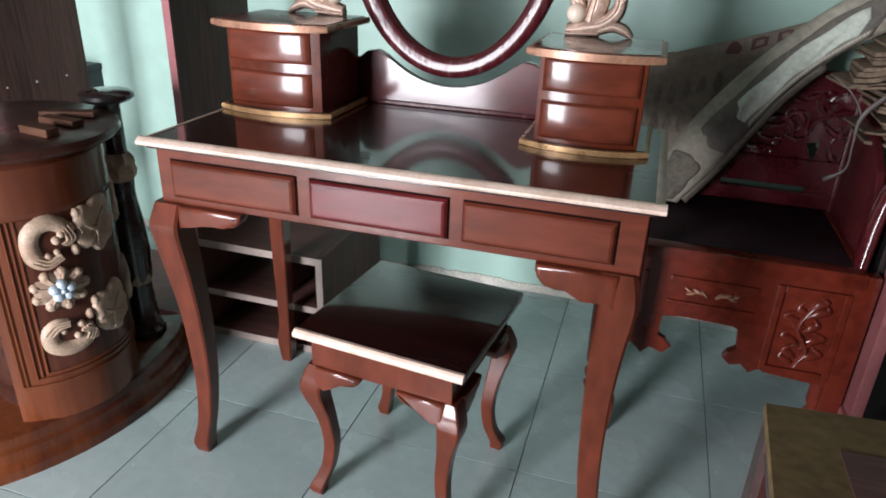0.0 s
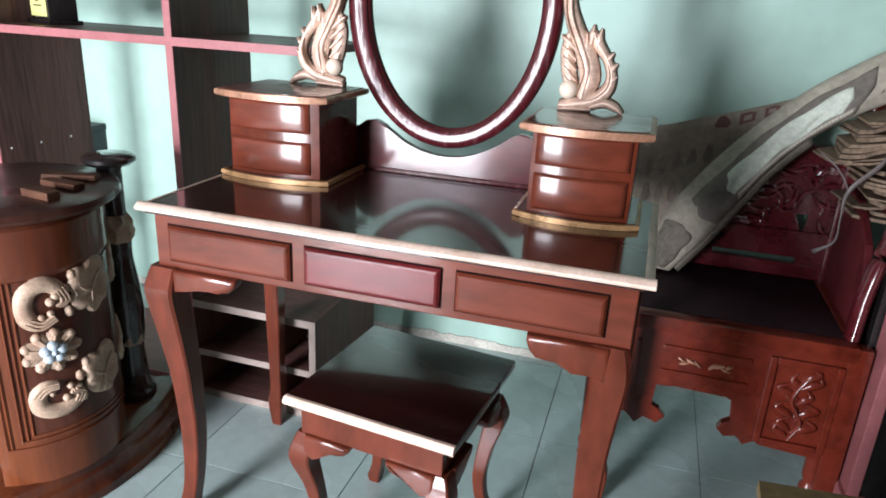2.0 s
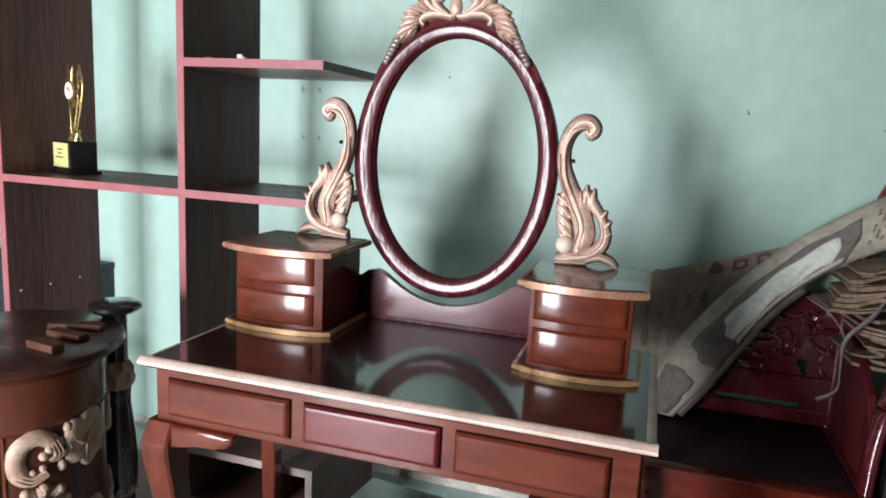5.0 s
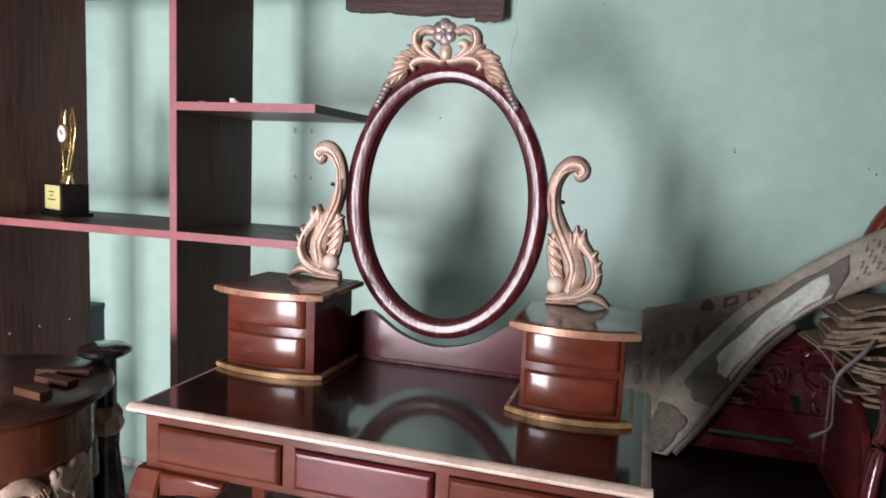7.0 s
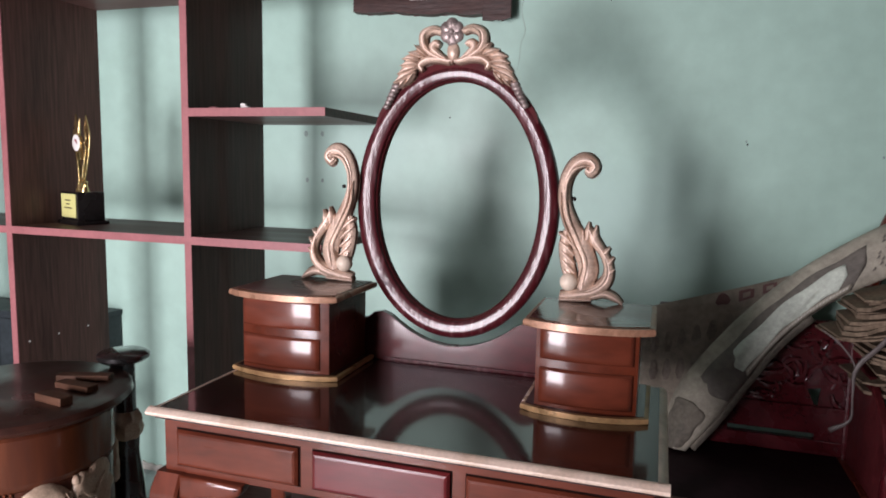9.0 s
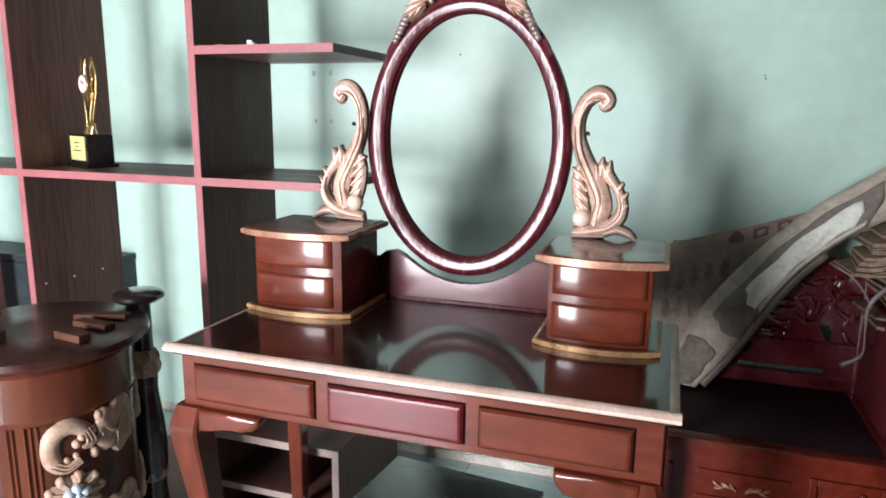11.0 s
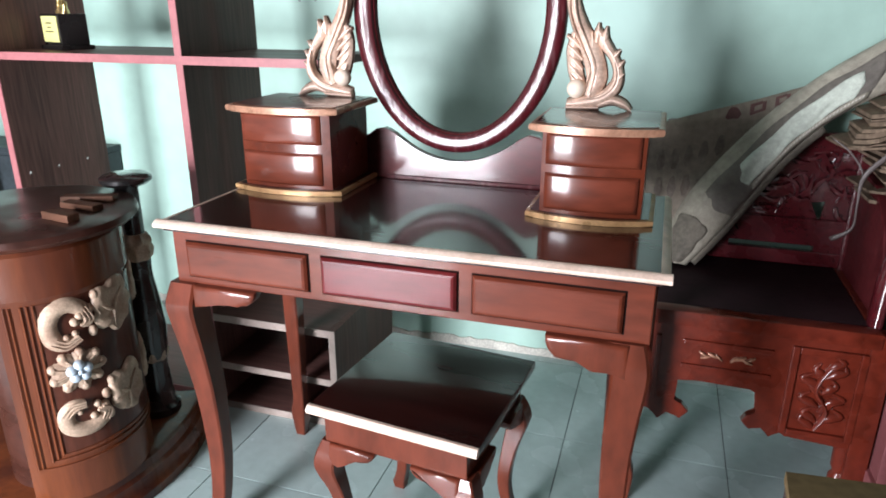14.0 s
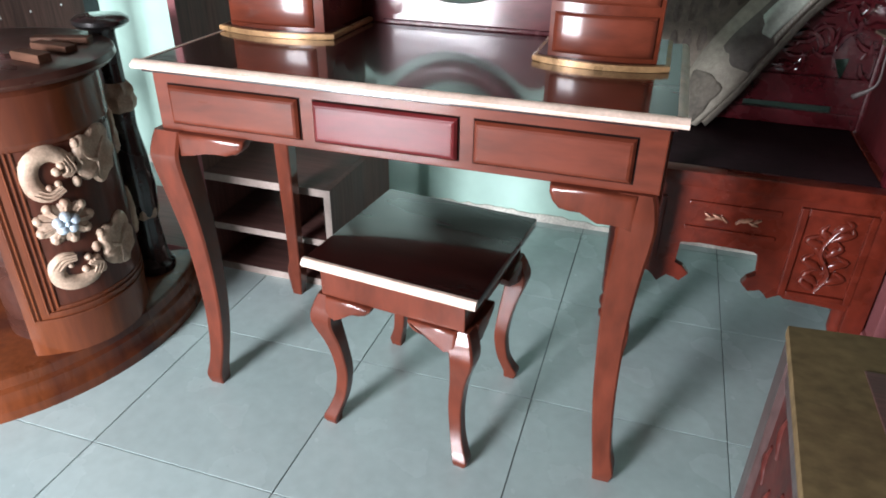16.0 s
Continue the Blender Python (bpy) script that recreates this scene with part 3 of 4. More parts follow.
crown_ob = part("crown_carving", crown, GOLD_CARVE, oval, "openwork scroll and leaf crown in worn gold", 60)
crown_ob.data.materials.append(GOLD_RIDGE)
crown_ob.data.materials.append(BRONZE_BACK)
for s in (-1, 1):
    b = bmesh.new()
    for k in range(6):
        blob(crown_spot(s * (0.128 + 0.0045 * k), -0.036 - 0.0085 * k, 0.003), (0.0120 - 0.0008 * k, 0.009, 0.0068), b, 5)
    part("husk_drop", b, SILVER, oval, "rubbed silver husks", "all")
rosette = bmesh.new()
for k in range(6):
    a = k * math.pi / 3 + 0.5
    blob(crown_spot(0.0125 * math.cos(a), 0.080 + 0.0165 * math.sin(a), 0.010), (0.0145, 0.007, 0.0145), rosette, 6)
    stroke([(0.004 * math.cos(a), 0.080 + 0.004 * math.sin(a)), (0.020 * math.cos(a), 0.080 + 0.024 * math.sin(a))], [0.0015, 0.003, 0.001], 0.003, crown_spot, rosette, n=6, steps=3, base=0.015)
blob(crown_spot(0, 0.080, 0.015), 0.0055, rosette, 5)
part("rosette", rosette, SILVER, oval, "rubbed silver rosette", 60)
part("bud", blob(crown_spot(0, 0.035, 0.006), (0.014, 0.010, 0.020), seg=8), GOLD_CARVE, oval, "", "all")


# scroll brackets that carry the frame
def scroll_bracket(s, ox, oy, foot, wide, tall):
    """s: +1 for the bracket whose hook curls towards +x. ox, oy, foot: where it stands on the chest."""
    bm = bmesh.new()

    def spot(u, v, w):
        return (ox + s * (u * wide - 0.075 * v), oy - w, foot + v * tall)

    def c(points, widths, depth=0.011, base=0.0):
        carve(points, widths, depth, spot, bm, 5, base)
    # stem with its curled head, running down into the body
    c([(0.002, 0.024), (0.018, 0.060), (0.008, 0.100), (-0.012, 0.140), (-0.026, 0.180), (-0.026, 0.216), (-0.013, 0.246), (0.008, 0.263), (0.028, 0.264), (0.038, 0.253), (0.028, 0.243), (0.019, 0.249)],
      [0.014, 0.021, 0.021, 0.017, 0.014, 0.013, 0.013, 0.013, 0.013, 0.012, 0.010, 0.005], 0.013, 0.002)
    c([(0.006, 0.030), (0.016, 0.075), (0.000, 0.115), (-0.022, 0.165), (-0.023, 0.214), (-0.008, 0.243), (0.010, 0.253), (0.028, 0.254)], [0.001, 0.003, 0.004, 0.004, 0.004, 0.004, 0.003, 0.001], 0.005, 0.014)
    c([(-0.004, 0.040), (0.006, 0.075), (-0.012, 0.115), (-0.032, 0.160), (-0.034, 0.205)], [0.001, 0.002, 0.0025, 0.002, 0.001], 0.004, 0.013)
    # feathered side behind the ball
    c([(-0.026, 0.134), (-0.030, 0.105), (-0.026, 0.072), (-0.018, 0.040)], [0.006, 0.013, 0.015, 0.014], 0.009)
    for k in range(5):
        v = 0.126 - 0.017 * k
        c([(-0.010, v - 0.020), (-0.026, v - 0.006), (-0.042 + 0.002 * k, v + 0.004)], [0.003, 0.006, 0.0015], 0.008, 0.005)
    # outer band from the leaf down to the heel
    c([(0.022, 0.140), (0.033, 0.119), (0.052, 0.094), (0.062, 0.068), (0.056, 0.043), (0.028, 0.022), (-0.016, 0.013), (-0.044, 0.010)], [0.006, 0.012, 0.009, 0.010, 0.012, 0.013, 0.012, 0.007], 0.013)
    c([(0.054, 0.086), (0.058, 0.066), (0.050, 0.044), (0.024, 0.026), (-0.020, 0.017)], [0.001, 0.003, 0.004, 0.003, 0.001], 0.005, 0.012)
    for u0, v0, u1, v1, w in ((0.018, 0.118, 0.024, 0.152, 0.008), (0.030, 0.112, 0.040, 0.146, 0.008), (0.050, 0.092, 0.066, 0.106, 0.006), (0.058, 0.074, 0.074, 0.088, 0.006), (0.058, 0.056, 0.074, 0.066, 0.006), (0.010, 0.108, 0.010, 0.138, 0.006)):
        c([(u0, v0), ((u0 + u1) / 2, (v0 + v1) / 2), (u1, v1)], [0.005, w, 0.001], 0.010, 0.003)
    # curled tail
    c([(0.020, 0.010), (0.048, 0.019), (0.072, 0.013), (0.088, 0.002)], [0.006, 0.009, 0.008, 0.003], 0.011)
    c([(-0.046, 0.004), (-0.020, 0.005), (0.022, 0.006)], [0.005, 0.006, 0.004], 0.012)
    ob = part("scroll_bracket", bm, GOLD_CARVE, table, "gilt carved scroll and leaf bracket", 60)
    ob.data.materials.append(GOLD_RIDGE)
    ob.data.materials.append(BRONZE_BACK)
    part("knob", blob(spot(-0.023, 0.038, 0.008), 0.0185), PEARL, ob, "smooth cream ball", "all")
    part("pivot_screw", lathe([(0.0045, 0), (0.0045, 0.006), (0.002, 0.008)], spot(-0.008, 0.190, 0.004), 8), BLACK_WOOD, ob)
    return ob


scroll_bracket(1, 0.267, 0.212, 0.8872, 0.93, 1.07)
scroll_bracket(-1, -0.279, 0.212, 0.8922, 0.95, 1.10)


# ---- stool ----
stool = thing("stool", "red-brown lacquered stool with bowed legs standing before the dressing table", "stool", (0.181, -0.062, 0), -6.3)
part("seat", box((-0.166, -0.164, 0.371), (0.166, 0.166, 0.391), 0.004), TOP_DARK, stool, "flat dark glossy seat board", 30)
b = bmesh.new()
trim_bar(b, (-0.167, -0.165, 0), (0.167, -0.165, 0), (0, -1), 0.3765, 0.391, 0.007)
part("front_trim", b, CREAM, stool, "cream gold moulded edge", 40)
for lo, hi in (((-0.142, -0.150, 0.312), (0.142, -0.132, 0.371)), ((-0.142, 0.132, 0.312), (0.142, 0.150, 0.371)),
               ((-0.142, -0.132, 0.312), (-0.124, 0.132, 0.371)), ((0.124, -0.132, 0.312), (0.142, 0.132, 0.371))):
    part("apron", box(lo, hi, 0.002), LACQUER, stool)
SLEG = [(0.3135, 0.003, 0.0195), (0.294, 0.009, 0.0215), (0.268, 0.0150, 0.0225), (0.244, 0.0135, 0.0205), (0.190, 0.001, 0.0152), (0.125, -0.007, 0.0132), (0.070, -0.002, 0.0122),
        (0.038, 0.008, 0.0132), (0.015, 0.017, 0.0148), (0, 0.015, 0.012)]
for sx in (-1, 1):
    for y, sy in ((-0.130, -1), (0.130, 1)):
        leg = part("leg", cabriole(SLEG, (sx * 0.128, y), (sx * 0.9, sy * 0.9)), LACQUER, stool, "", 28)
        w = prism([(sx * (0.131 - u), 0.3135 + v) for u, v in knee_wing(0.095, 0.036)], y + sy * 0.029, y + sy * 0.004, "xz", 0.007, None, 4)
        swell(w, "y", y + sy * 0.029, sy, 0.3135, 0.14, sx * 0.118, sx * 0.036)
        part("knee_bracket", w, LACQUER, leg, "", 70)
        w = prism([(y - sy * (0.010 + u), 0.3135 + v) for u, v in knee_wing(0.082, 0.036)], sx * 0.157, sx * 0.132, "yz", 0.005)
        part("knee_bracket", w, LACQUER, leg, "", 40)


# ---- open shelving ----
shelving = thing("shelving_unit", "dark walnut laminate open shelving with dusty pink edges", "shelving")
YF, YB = 0.262, 0.595


def board(name, lo, hi, edge="front", edge_mat=PINK_EDGE, face=LAMINATE, label=""):
    ob = part(name, box((lo[0], lo[1] + 0.003, lo[2]), hi, 0.0008, seg=1), face, shelving, label)
    part("edging", box((lo[0], lo[1], lo[2]), (hi[0], lo[1] + 0.003, hi[2])), edge_mat, ob, "dusty pink edge band" if edge_mat == PINK_EDGE else "")
    return ob


for x in (-1.152, -0.562):
    upright = board("upright", (x - 0.010, YF, 0), (x + 0.010, YB, 2.0))
    if x < -1:
        for y in (0.30, 0.40, 0.51):
            part("screw_cap", blob((x + 0.010, y, 0.630), (0.0015, 0.0035, 0.0035), None, 4), WHITE, upright, "tiny pale screw cap")
board("upright", (-1.71, YF, 0), (-1.69, YB, 2.0))
for x0, x1, z in ((-1.69, -1.162, 0.945), (-1.142, -0.572, 0.945), (-0.552, -0.190, 0.945), (-0.552, -0.180, 1.262), (-1.142, -0.572, 1.612), (-0.552, -0.19, 1.612), (-1.69, -1.162, 1.612)):
    board("shelf", (x0, YF, z), (x1, YB, z + 0.020), face=LAMINATE_FLAT)
for x0, x1 in ((-1.69, -1.162), (-1.142, -0.572)):
    for z in (0.02, 0.36) if x0 < -1.5 else (0.02,):
        board("shelf", (x0, YF, z), (x1, YB, z + 0.02), face=LAMINATE_FLAT)
# low boxes beside the tall part
for z0, z1 in ((0.0, 0.020), (0.125, 0.143), (0.268, 0.288)):
    board("low_shelf", (-0.552, YF, z0), (-0.205, YB + 0.06, z1), edge_mat=GREY_EDGE, face=LAMINATE_FLAT)
board("low_side", (-0.205, YF, 0.0), (-0.187, YB + 0.06, 0.288), edge_mat=GREY_EDGE)
board("low_divider", (-0.325, YF + 0.02, 0.020), (-0.310, YB + 0.06, 0.125), edge_mat=GREY_EDGE)
board("low_divider", (-0.325, YF + 0.02, 0.143), (-0.310, YB + 0.06, 0.268), edge_mat=GREY_EDGE)

# dark low cabinet against the wall behind the shelving
rear_unit = thing("rear_cabinet", "low blue-black cabinet against the wall behind the shelving", "cabinet", (-1.313, 0.655, 0))
part("body", box((-0.95, 0.010, 0.03), (-0.004, 0.180, 0.585), 0.003), BLUE_BLACK, rear_unit)
part("top_board", box((-0.955, 0.0, 0.585), (0.0, 0.182, 0.605), 0.003), BLUE_BLACK, rear_unit, "thin flat top board")
part("plinth", box((-0.94, 0.020, 0.0), (-0.012, 0.175, 0.03)), BLACK_WOOD, rear_unit)
for k in range(2):
    d = part("door", box((-0.94 + 0.47 * k, 0.004, 0.05), (-0.476 + 0.47 * k, 0.0095, 0.575), 0.002), BLUE_BLACK, rear_unit)
    part("knob", blob((-0.50 + 0.06 * k, 0.0, 0.33), 0.008, None, 5), BLACK_WOOD, d)

# clips left on the upper shelf
for x, y in ((-0.505, 0.30), (-0.405, 0.285)):
    clip = part("shelf_clip", box((x - 0.010, y - 0.006, 1.282), (x + 0.010, y + 0.006, 1.288), 0.001), PINK_EDGE if x < -0.45 else WHITE)
    if x > -0.45:
        bm = bmesh.new()
        bm.from_mesh(clip.data)
        box((x - 0.012, y - 0.003, 1.288), (x + 0.001, y + 0.005, 1.294), 0.001, bm)
        bm.to_mesh(clip.data)
        bm.free()
    tagged(clip, "tiny plastic shelf clip lying on the shelf", "clip", "shelf clips")


# ---- trophy ----
trophy = thing("trophy", "small gilt trophy on a black block base standing on the shelf", "trophy", (-1.045, 0.415, 0.965), -20)
part("base", box((-0.062, -0.046, 0), (0.062, 0.046, 0.012), 0.003), BLACK_WOOD, trophy)
part("block", box((-0.052, -0.038, 0.012), (0.052, 0.038, 0.094), 0.002), BLACK_WOOD, trophy)
plaque = part("plaque", box((-0.046, -0.0405, 0.020), (0.042, -0.0382, 0.088), 0.001), YELLOW, trophy, "yellow plaque with small lettering")
for z, w in ((0.068, 0.034), (0.057, 0.020), (0.046, 0.048)):
    part("lettering", box((-0.004 - w / 2, -0.0410, z), (-0.004 + w / 2, -0.0404, z + 0.0035)), INK, plaque)
for x, lean in ((-0.012, -8), (0.014, 14)):
    o = part("foot", lathe([(0.013, 0), (0.012, 0.006), (0.006, 0.020), (0.006, 0.026), (0.008, 0.029), (0.003, 0.032)], n=14), GILT, trophy, "", 40)
    o.matrix_basis = pose(x, 0, 0.094, 0, lean, 0)
# two pointed smoky blades, edged in gilt, with rods and a round medal between them
for s, tip in ((-1, 0.318), (1, 0.312)):
    side = [(s * 0.004, 0.120), (s * 0.030, 0.180), (s * 0.046, 0.232), (s * 0.046, 0.268), (s * 0.030, tip), (s * 0.020, 0.285), (s * 0.017, 0.250), (s * 0.012, 0.200)]
    part("blade", prism(side, 0.002, 0.006, "xz", 0.0008), SMOKE, trophy, "smoky bronze pointed blade")
    rim = [(x, 0.004, z) for x, z in side[:5]]
    part("blade_rim", tube(rim, [0.0022, 0.0024, 0.0020, 0.0018, 0.0010], None, 6, 4), GILT, trophy, "", "all")
part("rod", tube([(-0.006, -0.004, 0.118), (-0.010, -0.004, 0.160), (-0.016, -0.004, 0.206)], [0.0035, 0.003, 0.003], None, 6, 3), GILT, trophy, "", "all")
part("rod", tube([(0.006, -0.004, 0.118), (0.026, -0.004, 0.175), (0.042, -0.004, 0.222)], [0.0032, 0.0026, 0.0022], None, 6, 3), GILT, trophy, "", "all")
part("rod", tube([(0.040, -0.004, 0.218), (0.034, -0.004, 0.236), (0.044, -0.004, 0.244), (0.039, -0.004, 0.272)], [0.0022, 0.0024, 0.0024, 0.0015], None, 6, 3), GILT, trophy, "", "all")
part("rod", tube([(0.002, -0.004, 0.255), (0.005, -0.004, 0.280), (0.010, -0.004, 0.303)], [0.004, 0.0032, 0.0025], None, 6, 3), GILT, trophy, "", "all")
for s in (-1, 1):
    part("clasp", box((s * 0.012 - 0.003, -0.008, 0.186), (s * 0.012 + 0.003, 0.0, 0.212), 0.001), GILT, trophy)
disc = part("medal", prism([(-0.002 + 0.023 * math.cos(k * math.pi / 14), 0.234 + 0.024 * math.sin(k * math.pi / 14)) for k in range(28)], -0.012, -0.004, "xz", 0.0015), WHITE, trophy, "round white medal")
part("medal_rim", rings([[(-0.002 + (0.0235 + u) * math.cos(k * math.pi / 14), -0.006 + w, 0.234 + (0.0245 + u) * math.sin(k * math.pi / 14)) for u, w in ((0, -0.006), (0.003, -0.004), (0.003, 0.002), (0, 0.003))] for k in range(28)], loop=True), GILT, disc, "", 40)
part("medal_mark", prism([(-0.012, 0.240), (-0.004, 0.246), (0.008, 0.236), (0.004, 0.230), (-0.003, 0.236)], -0.0128, -0.0118, "xz"), PINK_EDGE, disc)


# ---- wall plank sign ----
def rough_outline(x0, x1, z0, z1, n, amp, seed, fall=0.0):
    r = random.Random(seed)
    lowr = [(x0 + (x1 - x0) * i / n, z0 - fall * i / n + r.uniform(-amp, amp)) for i in range(n + 1)]
    upr = [(x1 - (x1 - x0) * i / n, z1 + r.uniform(-amp, amp)) for i in range(n + 1)]
    return lowr + upr


sign = part("plank_sign", prism(rough_outline(-0.365, 0.122, 1.618, 1.80, 26, 0.005, 4, 0.034), 0.800, NORTH - 0.002, "xz", 0.004), SIGN_WOOD)
tagged(sign, "rough dark wooden plank sign hung on the wall", "sign")
for x, w in ((-0.18, 0.06), (-0.10, 0.08), (0.0, 0.03)):
    part("lettering", box((x, 0.7985, 1.640), (x + w, 0.8005, 1.652)), WHITE, sign)
part("plank_end", prism(rough_outline(0.045, 0.130, 1.572, 1.640, 6, 0.005, 9), 0.790, 0.802, "xz", 0.003), SIGN_WOOD, sign)


# ---- round-fronted cabinet ----
CX, CY, RB = -0.663, -0.148, 0.172
cabinet = thing("round_cabinet", "round-fronted teak cabinet with bone-coloured scroll carving", "cabinet", (CX, CY, 0))
plinth = part("plinth", sector([(0.521, 0), (0.521, 0.022), (0.512, 0.034), (0.510, 0.060), (0.502, 0.068), (0.500, 0.088), (0.492, 0.093)], -178, 31), TEAK, cabinet, "stepped round plinth", 35)
plinth.location = (-0.3296, 0.0812, 0)
part("body", sector([(RB, 0.090), (RB, 0.546), (RB + 0.004, 0.552), (RB + 0.004, 0.556)], -68, 75), TEAK, cabinet, "curved teak front", 35)
part("core", sector([(0.12, 0.092), (0.12, 0.60)], -179, 179), TEAK_DARK, cabinet, "", 35)
part("frieze", sector([(RB - 0.02, 0.552), (RB + 0.006, 0.554), (RB + 0.006, 0.640), (RB, 0.648), (RB, 0.656)], -179, 179, 72), TEAK, cabinet, "curved band below the top", 35)
part("top", sector([(0.186, 0.653), (0.207, 0.658), (0.217, 0.668), (0.215, 0.680), (0.203, 0.686), (0.05, 0.686)], -180, 179.9, 72), TEAK_DARK, cabinet, "dark round top", 35)


def cyl(r):
    """Maps arc length along the drum (from the angle at which it faces the room) and height onto the curved front."""
    def spot(u, v, w):
        a = radians(-35) + u / r
        return ((r + w) * math.cos(a), (r + w) * math.sin(a), v)
    return spot


SP = cyl(RB)


def curved_plate(u0, u1, v0, v1, w0, w1, n=10):
    rows = []
    for i in range(n + 1):
        u = u0 + (u1 - u0) * i / n
        rows.append([SP(u, v0, w0), SP(u, v1, w0), SP(u, v1, w1), SP(u, v0, w1)])
    return rings(rows)


part("darker_panel", curved_plate(-0.026, 0.400, 0.208, 0.540, -0.002, 0.0016, 36), TEAK_PANEL, cabinet, "darker teak panel behind the carving", 35)
# panel mouldings round the carving
for u, w in ((-0.030, 0.005), (-0.040, 0.004), (-0.050, 0.005), (-0.070, 0.004), (-0.079, 0.004), (0.430, 0.005)):
    b = rings([[SP(u - 0.0038, v, 0), SP(u, v, w), SP(u + 0.0038, v, 0)] for v in (0.205 - 0.6 * max(0, -u - 0.03), 0.540)])
    part("moulding", b, TEAK, cabinet)
for v, u in ((0.205, -0.030), (0.194, -0.050), (0.178, -0.079)):
    part("moulding", curved_plate(u, 0.36, v - 0.003, v + 0.003, -0.002, 0.004, 20), TEAK, cabinet)


def leaf_spray(bm, cu, cv, s, t):
    """A broad flat leaf with a lobed rim, raised ribs and a hollow between them."""
    n, rows = 60, []
    for f, w in ((1.0, -0.001), (1.0, 0.006), (0.90, 0.0105), (0.62, 0.0120), (0.34, 0.0100), (0.08, 0.0105)):
        row = []
        for q in range(n):
            a = 2 * math.pi * q / n
            lobe = 0.74 + 0.20 * abs(math.cos(2.5 * a + 0.4)) ** 0.7 + 0.10 * noise.noise((2.2 * math.cos(a) + cu * 30, 2.2 * math.sin(a), cv * 20))
            r = 0.052 * lobe * (1.0 + 0.22 * math.cos(a - 0.9))
            lift = w + (0.005 * noise.noise((4 * f * math.cos(a) + cv * 50, 4 * f * math.sin(a), cu * 40)) if f < 0.95 else 0)
            row.append(SP(cu + s * r * f * math.cos(a) * 1.15, cv + t * r * f * math.sin(a) * 1.2, lift))
        rows.append(row)
    rings(rows, bm=bm)
    for a, l in ((0.9, 1.0), (2.6, 0.7), (4.6, 0.8)):
        stroke([(cu, cv), (cu + s * l * 0.022 * math.cos(a), cv + t * l * 0.026 * math.sin(a + 0.2)), (cu + s * l * 0.044 * math.cos(a), cv + t * l * 0.048 * math.sin(a))], [0.004, 0.005, 0.0015], 0.006, SP, bm, n=6, steps=3, base=0.0095)
    for du, dv in ((-0.052, 0.020), (-0.058, -0.004), (-0.050, -0.028), (-0.036, 0.044)):
        blob(SP(cu + s * du, cv + t * dv, 0.003), (0.009, 0.009, 0.012), bm, 5)


def c_scroll(bm, pts):
    stroke(pts, [0.010, 0.016, 0.018, 0.018, 0.018, 0.017, 0.016, 0.014, 0.009], 0.012, SP, bm, n=8, steps=4)
    # fluted leaf ends: fine ridges that fan over the two tips
    cu, cv = sum(p[0] for p in pts) / len(pts), sum(p[1] for p in pts) / len(pts)
    flutes = []
    for run in (pts[:3], pts[:-4:-1]):
        for k in (-0.45, 0.05, 0.55):
            line = []
            for i, (u, v) in enumerate(run):
                d = math.hypot(u - cu, v - cv) or 1.0
                o = k * (0.010, 0.014, 0.013)[i]
                line.append((u + (u - cu) / d * o, v + (v - cv) / d * o))
            flutes.append(stroke(line, [0.0030, 0.0032, 0.0006], 0.005, SP, bmesh.new(), n=6, steps=4, base=0.0100))
    return flutes


UP_SCROLL = [(0.036, 0.457), (0.012, 0.447), (-0.008, 0.460), (-0.014, 0.490), (-0.002, 0.518), (0.026, 0.527), (0.050, 0.512), (0.057, 0.488), (0.045, 0.478)]
LOW_SCROLL = [(0.024, 0.310), (0.002, 0.309), (-0.014, 0.292), (-0.012, 0.268), (0.006, 0.254), (0.032, 0.251), (0.054, 0.260), (0.062, 0.277), (0.048, 0.288)]
